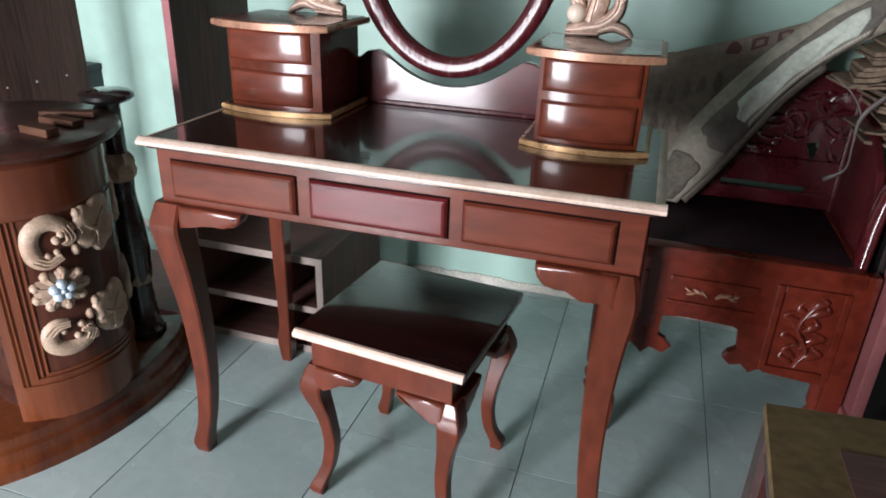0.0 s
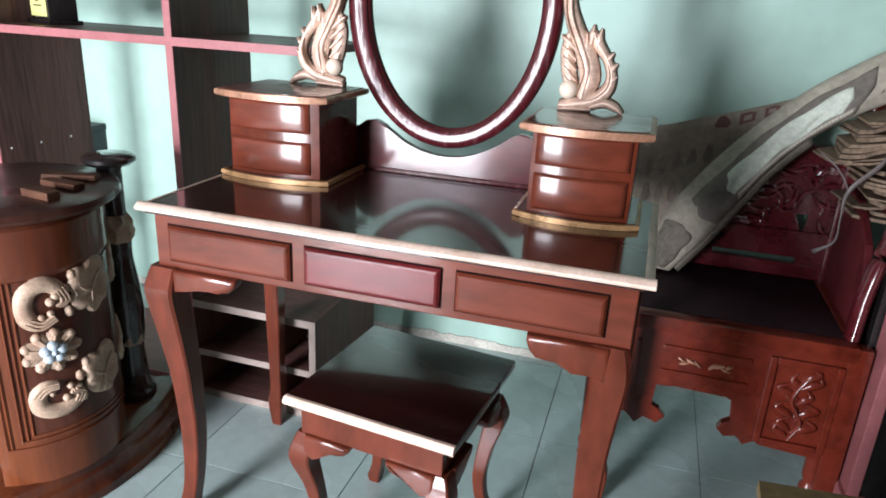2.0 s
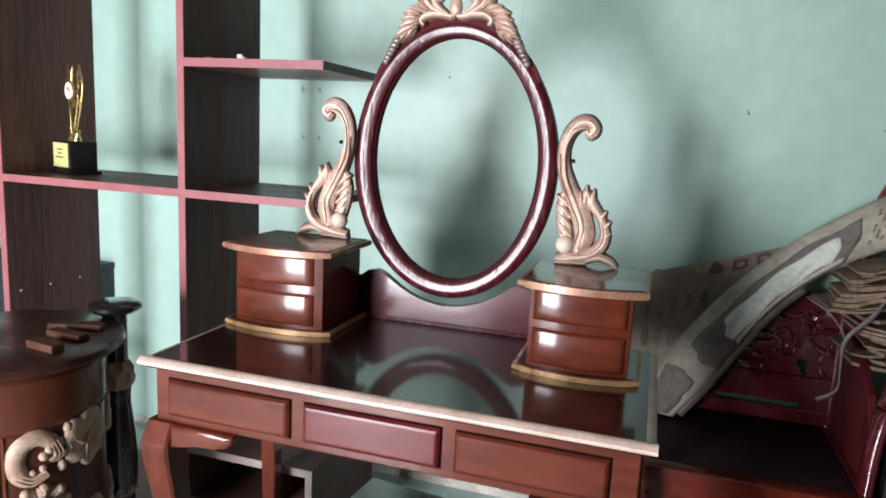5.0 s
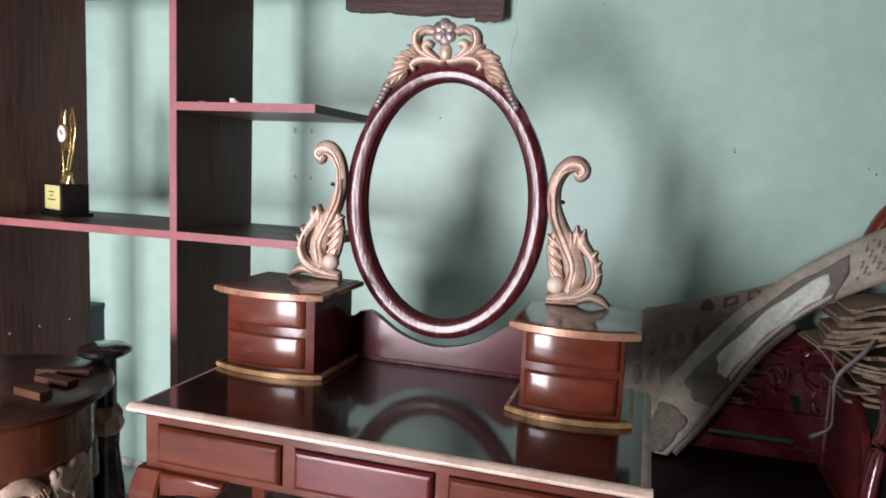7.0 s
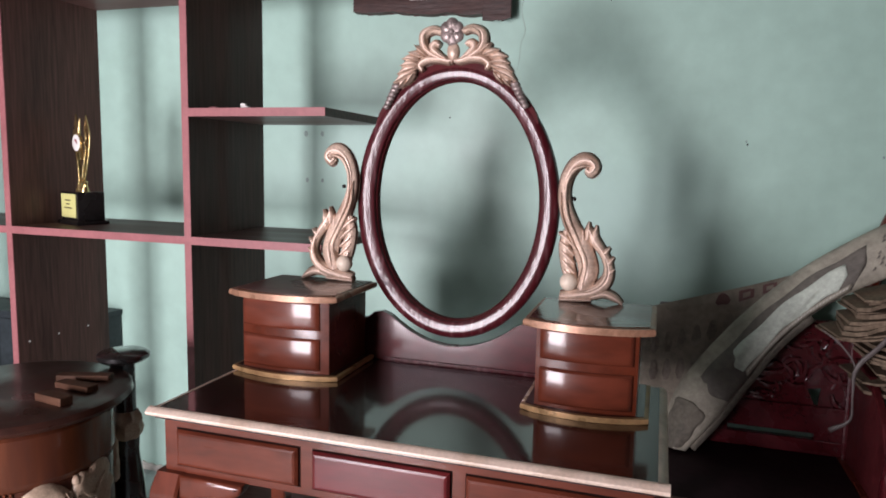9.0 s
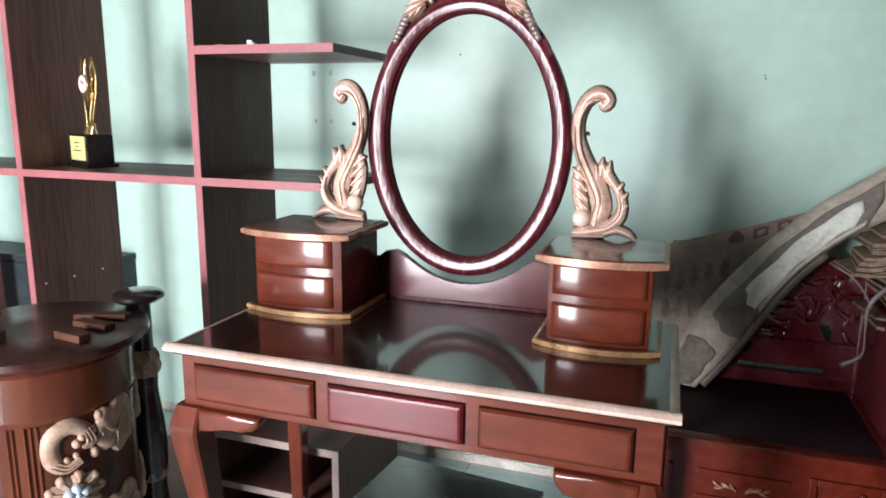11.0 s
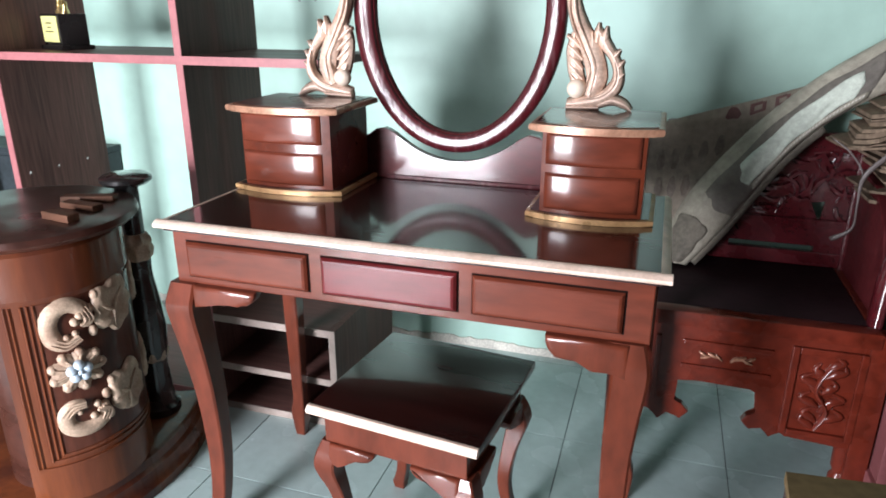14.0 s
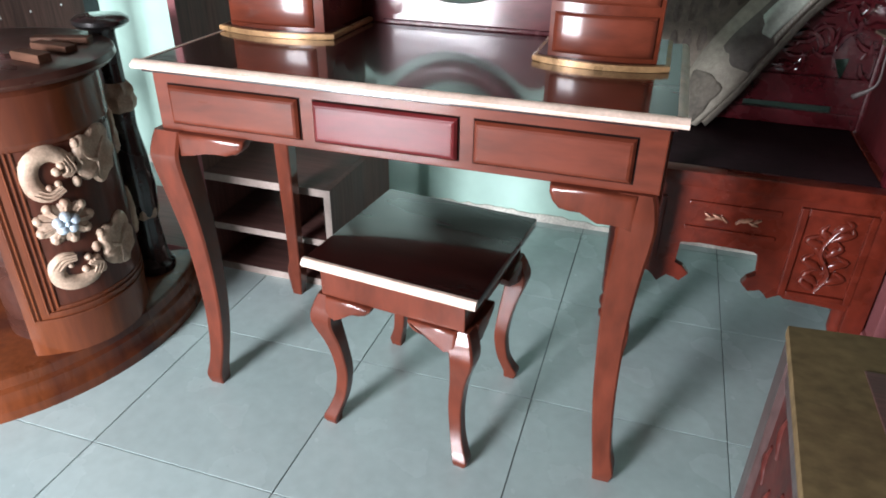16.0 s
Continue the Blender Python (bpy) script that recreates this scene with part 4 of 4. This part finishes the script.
for side, axis in ((1, 0.0), (-1, 0.400)):
    for pts, curl in ((UP_SCROLL, (((0.032, 0.490), 0.009), ((0.042, 0.500), 0.008), ((0.014, 0.462), 0.007), ((0.030, 0.466), 0.007))),
                      (LOW_SCROLL, (((0.036, 0.276), 0.008), ((0.046, 0.300), 0.008), ((0.012, 0.294), 0.006)))):
        b = bmesh.new()
        flutes = c_scroll(b, [(axis + side * u, v) for u, v in pts])
        scroll = part("scroll_carving", b, BONE, cabinet, "bone-coloured C scroll", 60)
        for flute in flutes:
            part("flute", flute, BONE, scroll, "", 60)
        for (u, v), q in curl:
            part("bead", blob(SP(axis + side * u, v, 0.006), q, None, 5), BONE, scroll, "", "all")
    for cu, cv in ((0.115, 0.487), (0.120, 0.292)):
        b = bmesh.new()
        leaf_spray(b, axis + side * cu, cv, side, 1)
        part("leaf_carving", b, BONE, cabinet, "bone-coloured leaf spray", 60)
    flower = bmesh.new()
    fu, fv = axis + side * 0.024, 0.387
    for k in range(9):
        a = 2 * math.pi * k / 9
        stroke([(fu, fv), (fu + 0.030 * math.cos(a), fv + 0.025 * math.sin(a)), (fu + 0.047 * math.cos(a), fv + 0.038 * math.sin(a))], [0.010, 0.017, 0.015], 0.010, SP, flower, n=6, steps=3)
        blob(SP(fu + 0.047 * math.cos(a), fv + 0.038 * math.sin(a), 0.002), 0.0105, flower, 5)
        stroke([(fu + 0.018 * math.cos(a), fv + 0.015 * math.sin(a)), (fu + 0.046 * math.cos(a), fv + 0.037 * math.sin(a))], [0.001, 0.003, 0.001], 0.004, SP, flower, n=6, steps=3, base=0.009)
    fl = part("flower_carving", flower, BONE, cabinet, "round carved flower", 60)
    petals = bmesh.new()
    for k in range(5):
        a = 2 * math.pi * k / 5 + 0.3
        blob(SP(fu + 0.014 * math.cos(a), fv + 0.013 * math.sin(a), 0.012), 0.0115, petals, 6)
    blob(SP(fu, fv, 0.018), 0.006, petals, 5)
    part("petals", petals, BLUE_PETAL, fl, "pale blue painted petals", "all")

# black baluster beside the drum
col = thing("baluster", "black turned baluster with bone-coloured rings beside the round cabinet", "baluster", (-0.602, 0.078, 0.0932))
part("shaft", lathe([(0.050, 0), (0.050, 0.02), (0.040, 0.03), (0.034, 0.10), (0.032, 0.15), (0.038, 0.18), (0.042, 0.235), (0.037, 0.305), (0.029, 0.365), (0.028, 0.385),
                     (0.030, 0.430), (0.024, 0.480), (0.024, 0.588), (0.03, 0.597)], n=28), BLACK_WOOD, col, "", 40)
part("cap", lathe([(0.034, 0.596), (0.050, 0.600), (0.057, 0.607), (0.057, 0.615), (0.048, 0.621), (0.01, 0.622)], n=28), BLACK_WOOD, col, "", 40)
for z in (0.440, 0.170):
    rows = []
    for h, r, cut in ((-0.030, 0.026, 0.02), (-0.020, 0.036, 0.10), (-0.004, 0.040, 0.20), (0.010, 0.035, 0.12), (0.018, 0.038, 0.22), (0.030, 0.036, 0.24), (0.040, 0.027, 0.05)):
        rows.append([(r * (1 - cut * abs(math.sin(3.5 * a + (1.57 if h > 0.012 else 0)))) * math.cos(a), r * (1 - cut * abs(math.sin(3.5 * a + (1.57 if h > 0.012 else 0)))) * math.sin(a), z + h)
                     for a in [2 * math.pi * q / 42 for q in range(42)]])
    part("ring_carving", rings(rows), BONE, col, "bone-coloured carved ring", 50)

# wood offcuts left on the cabinet
for x, y, w, d, h, turn in ((-0.530, -0.180, 0.075, 0.027, 0.016, -8), (-0.552, -0.105, 0.090, 0.028, 0.013, -4), (-0.70, -0.27, 0.13, 0.04, 0.020, 30), (-0.585, -0.05, 0.11, 0.028, 0.012, 20)):
    o = part("wood_offcut", box((-w / 2, -d / 2, 0), (w / 2, d / 2, h), 0.002), OFFCUT)
    o.matrix_basis = pose(x, y, 0.6862, 0, 0, turn)
    tagged(o, "rough brown wood offcut lying on the round cabinet", "offcut", "wood offcuts")


# ---- carved armchair ----
chair = thing("carved_armchair", "orange-red varnished carved armchair with a black seat under old sacks", "armchair")
SX0, SX1, SY0, SY1, SZ = 0.500, 1.050, 0.345, 0.765, 0.430
part("seat", box((SX0 + 0.02, SY0 + 0.035, SZ - 0.02), (SX1 - 0.02, SY1, SZ + 0.002), 0.004), SEAT_BLACK, chair, "flat black-brown seat", 30)
part("seat_rail", box((SX0, SY0 - 0.008, SZ - 0.034), (SX1, SY0 + 0.035, SZ + 0.003), 0.006), CHAIR_RED, chair, "", 30)
for x in (SX0, SX1 - 0.02):
    part("side_rail", box((x, SY0 + 0.035, SZ - 0.10), (x + 0.02, SY1, SZ + 0.003), 0.003), CHAIR_RED, chair)
apron = [(0.575, 0.396), (0.575, 0.170), (0.600, 0.168), (0.622, 0.140), (0.640, 0.166), (0.672, 0.150), (0.690, 0.172), (0.674, 0.190), (0.652, 0.196), (0.655, 0.256), (0.700, 0.258),
         (0.815, 0.258), (0.830, 0.250), (0.836, 0.196), (0.815, 0.186), (0.806, 0.170), (0.824, 0.152), (0.850, 0.164), (0.868, 0.140), (0.890, 0.160), (0.90, 0.148), (1.035, 0.140), (1.035, 0.396)]
part("front_apron", prism(apron, SY0 + 0.004, SY0 + 0.026, "xz", 0.003), CHAIR_RED, chair, "cut-out apron with stepped pendants")
for x0, x1, z0, z1 in ((0.600, 0.612, 0.20, 0.365), (0.660, 0.850, 0.350, 0.362), (0.660, 0.850, 0.290, 0.300), (0.580, 0.588, 0.20, 0.385)):
    part("bead", box((x0, SY0 - 0.002, z0), (x1, SY0 + 0.005, z1), 0.002), CHAIR_RED, chair)


def chair_spot(u, v, w):
    return (u, SY0 + 0.003 - w, v)


for s in (-1, 1):
    for u, v, du, dv, w in ((0.030, 0.004, 0.022, 0.010, 0.006), (0.044, -0.002, 0.022, -0.008, 0.005), (0.016, 0.0, 0.014, 0.014, 0.004), (0.052, 0.006, 0.014, 0.008, 0.004)):
        b = stroke([(0.755 + s * (u - du / 2), 0.325 + v - dv / 2), (0.755 + s * u, 0.325 + v), (0.755 + s * (u + du / 2), 0.325 + v + dv / 2)], [0.002, w, 0.002], 0.007, chair_spot, bmesh.new(), n=6, steps=3)
        part("gilt_leaf", b, COPPER_EDGE, chair, "small gilded leaf", 60)
# framed carving: leaves that curl out of a stem on both sides
for x0, x1, z0, z1 in ((0.884, 0.900, 0.160, 0.380), (1.018, 1.034, 0.160, 0.380), (0.900, 1.018, 0.364, 0.380), (0.900, 1.018, 0.160, 0.174)):
    part("panel_frame", box((x0, SY0 - 0.005, z0), (x1, SY0 + 0.005, z1), 0.003), CHAIR_RED, chair)
part("stem", stroke([(0.955, 0.180), (0.972, 0.230), (0.945, 0.280), (0.962, 0.330), (0.985, 0.350)], [0.005, 0.007, 0.006, 0.005, 0.003], 0.011, chair_spot, bmesh.new(), n=7, steps=4), CHAIR_RED, chair, "", 60)
for k in range(12):
    v, d = 0.192 + 0.0135 * k + 0.008 * math.sin(k * 2.3), (1 if k % 2 else -1) * (0.75 + 0.3 * math.sin(k * 1.7))
    b = stroke([(0.958, v - 0.012), (0.958 + d * 0.022, v), (0.958 + d * 0.044, v + 0.010), (0.958 + d * (0.038 - 0.012 * (k % 3)), v + 0.026)], [0.003, 0.011, 0.008, 0.002], 0.008, chair_spot, bmesh.new(), n=7, steps=4)
    part("carved_leaf", b, CHAIR_RED, chair, "", 60)
TURNED = [(0.018, 0), (0.020, 0.012), (0.013, 0.022), (0.021, 0.040), (0.021, 0.052), (0.014, 0.064), (0.020, 0.080), (0.022, 0.20), (0.024, 0.33), (0.024, 0.40)]
for x, y in ((0.517, 0.375), (1.033, 0.378), (0.517, 0.74), (1.033, 0.74)):
    part("leg", lathe(TURNED, (x, y, 0), 14), CHAIR_RED, chair, "turned leg", 40)
part("front_post", box((1.032, 0.343, 0.02), (1.078, 0.385, 0.428), 0.005), CHAIR_RED, chair, "", 30)
# carved back
part("back_rail", box((0.59, 0.740, 0.434), (1.06, 0.766, 0.472), 0.003), CHAIR_DEEP, chair)
for x0, x1 in ((0.60, 0.765), (0.972, 1.04)):
    part("back_block", box((x0, 0.744, 0.472), (x1, 0.764, 0.490)), CHAIR_DEEP, chair)
part("back_rail", box((0.59, 0.742, 0.488), (1.06, 0.766, 0.560), 0.004), CHAIR_DEEP, chair, "deep crimson lower back rail")
part("back_rail", box((0.59, 0.742, 0.735), (1.06, 0.766, 0.785), 0.006), CHAIR_DEEP, chair)
for x in (0.575, 1.035):
    part("back_post", box((x, 0.735, 0.40), (x + 0.035, 0.772, 0.80), 0.006), CHAIR_DEEP, chair)


def back_spot(u, v, w):
    return (u, 0.752 - w, v)


rng = random.Random(7)
for k in range(90):
    u, v = rng.uniform(0.62, 1.03), rng.uniform(0.568, 0.735)
    if abs(u - 0.968) < 0.034 and abs(v - 0.585) < 0.036:
        continue
    a, l = rng.uniform(0, 6.28), rng.uniform(0.020, 0.036)
    d = (math.cos(a) * l, math.sin(a) * l)
    b = stroke([(u - d[0], v - d[1]), (u + d[1] * 0.35, v - d[0] * 0.35), (u + d[0], v + d[1])], [0.004, 0.009, 0.003], 0.013, back_spot, bmesh.new(), n=6, steps=3)
    part("carved_leaf", b, CHAIR_DEEP, chair, "", 60)
part("back_lattice", prism([(0.61, 0.558), (0.970, 0.558), (0.950, 0.602), (0.982, 0.607), (0.977, 0.558), (1.035, 0.558), (1.035, 0.74), (0.61, 0.74)], 0.754, 0.762, "xz"), CHAIR_DEEP, chair)
part("crest", tube([(1.055, 0.754, 0.78), (1.078, 0.754, 0.93), (1.105, 0.752, 1.035), (1.150, 0.75, 1.105), (1.25, 0.75, 1.15)], [0.020, 0.022, 0.026, 0.026, 0.024], None, 10, 5), CHAIR_RED, chair, "curved red crest rail", 60)
part("side_board", prism([(0.40, 0.432), (0.735, 0.432), (0.735, 0.70), (0.60, 0.69), (0.48, 0.62), (0.42, 0.52)], 1.045, 1.062, "yz", 0.003), MAROON_DULL, chair, "dull crimson board below the arm")
# arm at the chair's side
b = bmesh.new()
tube([(1.040, 0.39, 0.40), (1.044, 0.40, 0.46), (1.050, 0.41, 0.53), (1.064, 0.425, 0.60), (1.085, 0.46, 0.66), (1.10, 0.54, 0.69), (1.09, 0.66, 0.69), (1.06, 0.75, 0.68)], [0.026, 0.027, 0.028, 0.028, 0.026, 0.024, 0.024, 0.022], b, 12, 6, (0.6, 1, 1))
part("arm", b, CHAIR_DEEP, chair, "curved arm", 60)


# ---- sacks over the chair ----
def ribbon(lower, upper, thick, n=26, m=12, seed=1, rough=0.006, s0=0.0, s1=1.0, t0=0.0, t1=1.0, lift=0.0, taper=0.0):
    """A soft folded sheet between two rounded edges, bulging towards the room, with creases."""
    lo, up = smooth_line(lower, 12), smooth_line(upper, 12)

    def at(s, t):
        def pick(line):
            k = s * (len(line) - 1)
            i = min(int(k), len(line) - 2)
            return line[i].lerp(line[i + 1], k - i)
        p = pick(lo).lerp(pick(up), t)
        bulge = thick * (4 * t * (1 - t)) ** 0.6
        crease = rough * (noise.noise((s * 7 + seed, t * 3, seed)) + 0.6 * noise.noise((s * 18, t * 7, seed + 3)))
        return p + Vector((0.0, -0.9, 0.25)) * (bulge + crease * (0.2 + 4 * t * (1 - t)) + lift)
    def span(i, j):
        """A strip whose two ends are rounded over the length of the taper."""
        e = min(i, n - i) / n
        k = 1.0 if e >= taper else 0.08 + 0.92 * math.sqrt(1 - (1 - e / taper) ** 2)
        mid = 0.5 * (t0 + t1) + 0.02 * math.sin(i * 0.7) * (taper > 0)
        return min(1.0, max(0.0, mid + (t1 - t0) * k * (j / m - 0.5)))
    front = [[at(s0 + (s1 - s0) * i / n, span(i, j)) for j in range(m + 1)] for i in range(n + 1)]
    bm = bmesh.new()
    f = [[bm.verts.new(p) for p in row] for row in front]
    g = [[bm.verts.new(p + Vector((0, 0.012 if lift == 0 else 0.0015, -0.004 if lift == 0 else 0))) for p in row] for row in front]
    for i in range(n):
        for j in range(m):
            bm.faces.new((f[i][j], f[i + 1][j], f[i + 1][j + 1], f[i][j + 1]))
            bm.faces.new((g[i][j], g[i][j + 1], g[i + 1][j + 1], g[i + 1][j]))
    rim = [(i, 0) for i in range(n)] + [(n, j) for j in range(m)] + [(i, m) for i in range(n, 0, -1)] + [(0, j) for j in range(m, 0, -1)]
    for (i, j), (k, l) in zip(rim, rim[1:] + rim[:1]):
        bm.faces.new((f[i][j], g[i][j], g[k][l], f[k][l]))
    return bm


FL = [(0.660, 0.640, 0.436), (0.735, 0.645, 0.540), (0.800, 0.650, 0.650), (0.870, 0.655, 0.755), (0.965, 0.660, 0.845), (1.08, 0.665, 0.915), (1.25, 0.67, 0.99)]
FU = [(0.595, 0.670, 0.436), (0.630, 0.685, 0.590), (0.750, 0.695, 0.765), (0.880, 0.705, 0.900), (1.00, 0.710, 0.990), (1.12, 0.715, 1.06), (1.28, 0.72, 1.12)]
sack = thing("woven_sack", "dirty folded woven sack with grey print draped over the carved armchair", "sack")
cloth = part("cloth", ribbon(FL, FU, 0.030, 40, 14, 1, 0.008), SACK, sack, "", "all")
# the sack's lower end: grime plus the table's shade, both put into colour
part("dirty_shaded_patch", ribbon(FL, FU, 0.030, 20, 10, 1, 0.008, 0.0, 0.155, 0.22, 0.93, 0.0022, 0.12), SACK_DIRT_SHADE, cloth, "dirt at the sack's end, with the shade there painted in", "all")
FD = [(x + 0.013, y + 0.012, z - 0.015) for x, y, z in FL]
# strip under the lower edge, its shade painted as a darker cloth
part("under_fold", ribbon(FD, FL, 0.006, 30, 4, 3, 0.004, 0.02, 0.60), SACK_DIRT_SHADE, cloth, "folded underside, painted dark for its shade", "all")
part("printed_field", ribbon(FL, FU, 0.030, 30, 12, 1, 0.008, 0.20, 0.745, 0.02, 0.74, 0.0025, 0.04), SACK_PRINT, cloth, "dull grey printed field", "all")
part("pale_print", ribbon(FL, FU, 0.030, 24, 10, 1, 0.008, 0.295, 0.69, 0.17, 0.60, 0.0045, 0.03), SACK_PALE, cloth, "pale printed stripe with stitching", "all")
part("hem", ribbon(FL, FU, 0.030, 24, 3, 1, 0.008, 0.32, 0.72, 0.05, 0.165, 0.0045), SACK, cloth, "stitched hem", "all")
for k in range(36):
    s = 0.325 + 0.0108 * k
    part("stitch", ribbon(FL, FU, 0.030, 2, 1, 1, 0.008, s, s + 0.006, 0.10, 0.135, 0.0065), STITCH, cloth)
for k in range(45):
    u, v = 0.775 + 0.0165 * (k % 9), 0.20 + 0.13 * (k // 9) + 0.06 * (k % 2)
    part("print_mark", ribbon(FL, FU, 0.030, 4, 2, 1, 0.008, u, u + 0.0085, v, v + 0.055, 0.003, 0.4), SACK_PRINT, cloth)
RL = [(0.535, 0.700, 0.436), (0.66, 0.705, 0.45), (0.80, 0.712, 0.62), (0.92, 0.72, 0.76)]
RU = [(0.535, 0.735, 0.785), (0.66, 0.738, 0.823), (0.80, 0.740, 0.866), (0.92, 0.742, 0.908)]
rear = thing("printed_sack", "dusty sack with faded red print leaning between chair and wall", "sack")
rc = part("cloth", ribbon(RL, RU, 0.016, 30, 12, 5, 0.010), SACK_REAR, rear, "", "all")
# worn block letters: a solid wedge, then two hollow ones with a bar across
for s, hollow in ((0.46, False), (0.59, True), (0.73, True)):
    if not hollow:
        part("lettering", ribbon(RL, RU, 0.016, 6, 4, 5, 0.010, s, s + 0.085, 0.87, 0.965, 0.002, 0.45), SACK_RED, rc, "faded red wedge")
        continue
    for a, b, c, d in ((0.0, 0.022, 0.86, 0.965), (0.066, 0.088, 0.86, 0.955), (0.022, 0.066, 0.935, 0.965), (0.022, 0.066, 0.86, 0.885)):
        part("lettering", ribbon(RL, RU, 0.016, 3, 2, 5, 0.010, s + a, s + b, c, d, 0.002), SACK_RED, rc, "faded red letter stroke")
for k in range(14):
    s, t = 0.06 + 0.09 * (k % 7), 0.42 + 0.20 * (k // 7)
    part("faded_print", ribbon(RL, RU, 0.016, 4, 4, 5, 0.010, s, s + 0.06, t, t + 0.15, 0.002, 0.45), SACK_FADE, rc)

# flattened cartons tied with plastic string on the chair's arm
bundle = thing("carton_bundle", "bundle of flattened cartons tied with plastic string on the armchair", "carton bundle")
rng = random.Random(3)
for k in range(20):
    high = k >= 10
    z = (0.772 + (k - 10) * 0.0105) if high else 0.652 + k * 0.012
    x0 = (0.955 + 0.018 * rng.random() + 0.006 * (k - 10)) if high else 1.025 + 0.035 * rng.random()
    bm, h, ph = bmesh.new(), rng.uniform(0.004, 0.0105), rng.uniform(0, 9)
    rows = []
    for i in range(13):
        u = 0.26 * i / 12
        dz = 0.0035 * math.sin(u * 18 + 0.4 * k) + 0.002 * math.sin(u * 47 + 2 * ph) + (0.22 if high else 0.05) * u
        y0 = rng.uniform(-0.010, 0.010) + (0.03 if i == 0 else 0)
        rows.append([(u, y0, dz), (u, 0.17, dz), (u, 0.17, dz + h), (u, y0, dz + h)])
    o = part("carton", rings(rows), CARD, bundle)
    o.matrix_basis = pose(x0, 0.552 + rng.uniform(-0.016, 0.012), z, 0, rng.uniform(-2, 2), rng.uniform(-9, 9))
for pts, r in (([(1.075, 0.535, 0.84), (1.045, 0.528, 0.785), (1.000, 0.530, 0.725), (0.998, 0.535, 0.66), (1.000, 0.545, 0.60), (0.965, 0.56, 0.565)], [0.002, 0.006, 0.006, 0.0022, 0.003, 0.007]),
               ([(0.93, 0.56, 0.80), (0.965, 0.545, 0.775), (0.995, 0.54, 0.735), (1.00, 0.54, 0.70)], [0.0015, 0.0022, 0.002, 0.0015])):
    part("string", tube(pts, r, None, 6, 5, (1, 0.4, 1)), STRING, bundle, "dirty plastic string", "all")


# ---- pink-edged low unit beside the chair ----
unit = thing("low_unit", "dark low cabinet with dusty pink edges beside the armchair", "cabinet", (1.085, 0.30, 0))
part("side_panel", box((0.0, 0.0, 0.0), (0.025, 0.075, 0.62), 0.002), PINK_EDGE, unit, "dusty pink side panel")
part("plinth", box((-0.010, -0.012, 0.0), (0.040, 0.08, 0.10), 0.003), PINK_EDGE, unit, "dusty pink foot block")
part("back_box", box((-0.012, 0.082, 0.0), (0.5, 0.30, 0.58), 0.002), BLACK_WOOD, unit)
# black colour carries the deep shadow on this front
part("carcass", box((0.026, 0.006, 0.0), (0.55, 0.075, 0.62), 0.002), BLACK_WOOD, unit, "front coloured black for the shadow on it")

# ---- low chest with a plywood top ----
chest = thing("low_chest", "low dark red chest with a worn plywood top", "chest")


def chest_x(y):
    """The chest's flank runs slightly askew."""
    return 0.800 + 0.062 * (y + 0.153)


part("body", prism([(chest_x(-0.17) + 0.014, -0.170), (1.35, -0.125), (1.35, -0.80), (chest_x(-0.80) + 0.014, -0.80)], 0.0, 0.375, "xy", 0.005), CHEST_RED, chest, "dark red carved sides", 30)
for y0, y1 in ((-0.215, -0.160), (-0.520, -0.470), (-0.808, -0.760)):
    part("corner_post", prism([(chest_x(y1) + 0.002, y1), (chest_x(y1) + 0.030, y1), (chest_x(y0) + 0.030, y0), (chest_x(y0) + 0.002, y0)], 0.0, 0.374, "xy", 0.004), CHEST_POST, chest, "worn grey-brown post", 30)
for z0, z1 in ((0.335, 0.374), (0.0, 0.055)):
    for y0, y1 in ((-0.470, -0.215), (-0.760, -0.520)):
        part("rail", prism([(chest_x(y1) + 0.006, y1), (chest_x(y1) + 0.026, y1), (chest_x(y0) + 0.026, y0), (chest_x(y0) + 0.006, y0)], z0, z1, "xy", 0.003), CHEST_POST, chest, "", 30)
part("plywood_top", prism([(0.800, -0.153), (1.365, -0.105), (1.365, -0.815), (chest_x(-0.815), -0.815)], 0.375, 0.395, "xy", 0.002), PLY, chest, "worn stained plywood top", 30)
part("dark_patch", box((0.889, -0.50, 0.3952), (1.20, -0.240, 0.398), 0.001), LAMINATE_FLAT, chest, "dark board lying on the top")


def chest_spot(u, v, w):
    return (chest_x(u) + 0.015 - w, u, v)


for k in range(16):
    u, v = -0.24 - 0.035 * k, 0.19 + 0.09 * math.sin(k * 1.7)
    part("carved_leaf", stroke([(u - 0.02, v - 0.03), (u + 0.008, v), (u - 0.005, v + 0.04)], [0.004, 0.010, 0.003], 0.008, chest_spot, bmesh.new(), n=6, steps=3), CHEST_RED, chest, "", 60)

# ---- floor tiles ----
S = 0.4
tile_mesh = {}
for i in range(-6, 7):
    for j in range(-7, 3):
        x0, x1, y0, y1 = max(i * S, WEST), min((i + 1) * S, EAST), max(j * S, SOUTH), min((j + 1) * S, NORTH)
        if x1 - x0 < 0.02 or y1 - y0 < 0.02:
            continue
        g = 0.0012
        key = (round(x1 - x0, 3), round(y1 - y0, 3))
        if key not in tile_mesh:
            bm = box((g, g, -0.008), (key[0] - g, key[1] - g, 0.0), 0.0004, seg=1)
            ob = part("tile", bm, TILE, floor)
            tile_mesh[key] = ob.data
        else:
            ob = new("tile", tile_mesh[key])
            ob.parent = floor
        ob.location = (x0, y0, 0)
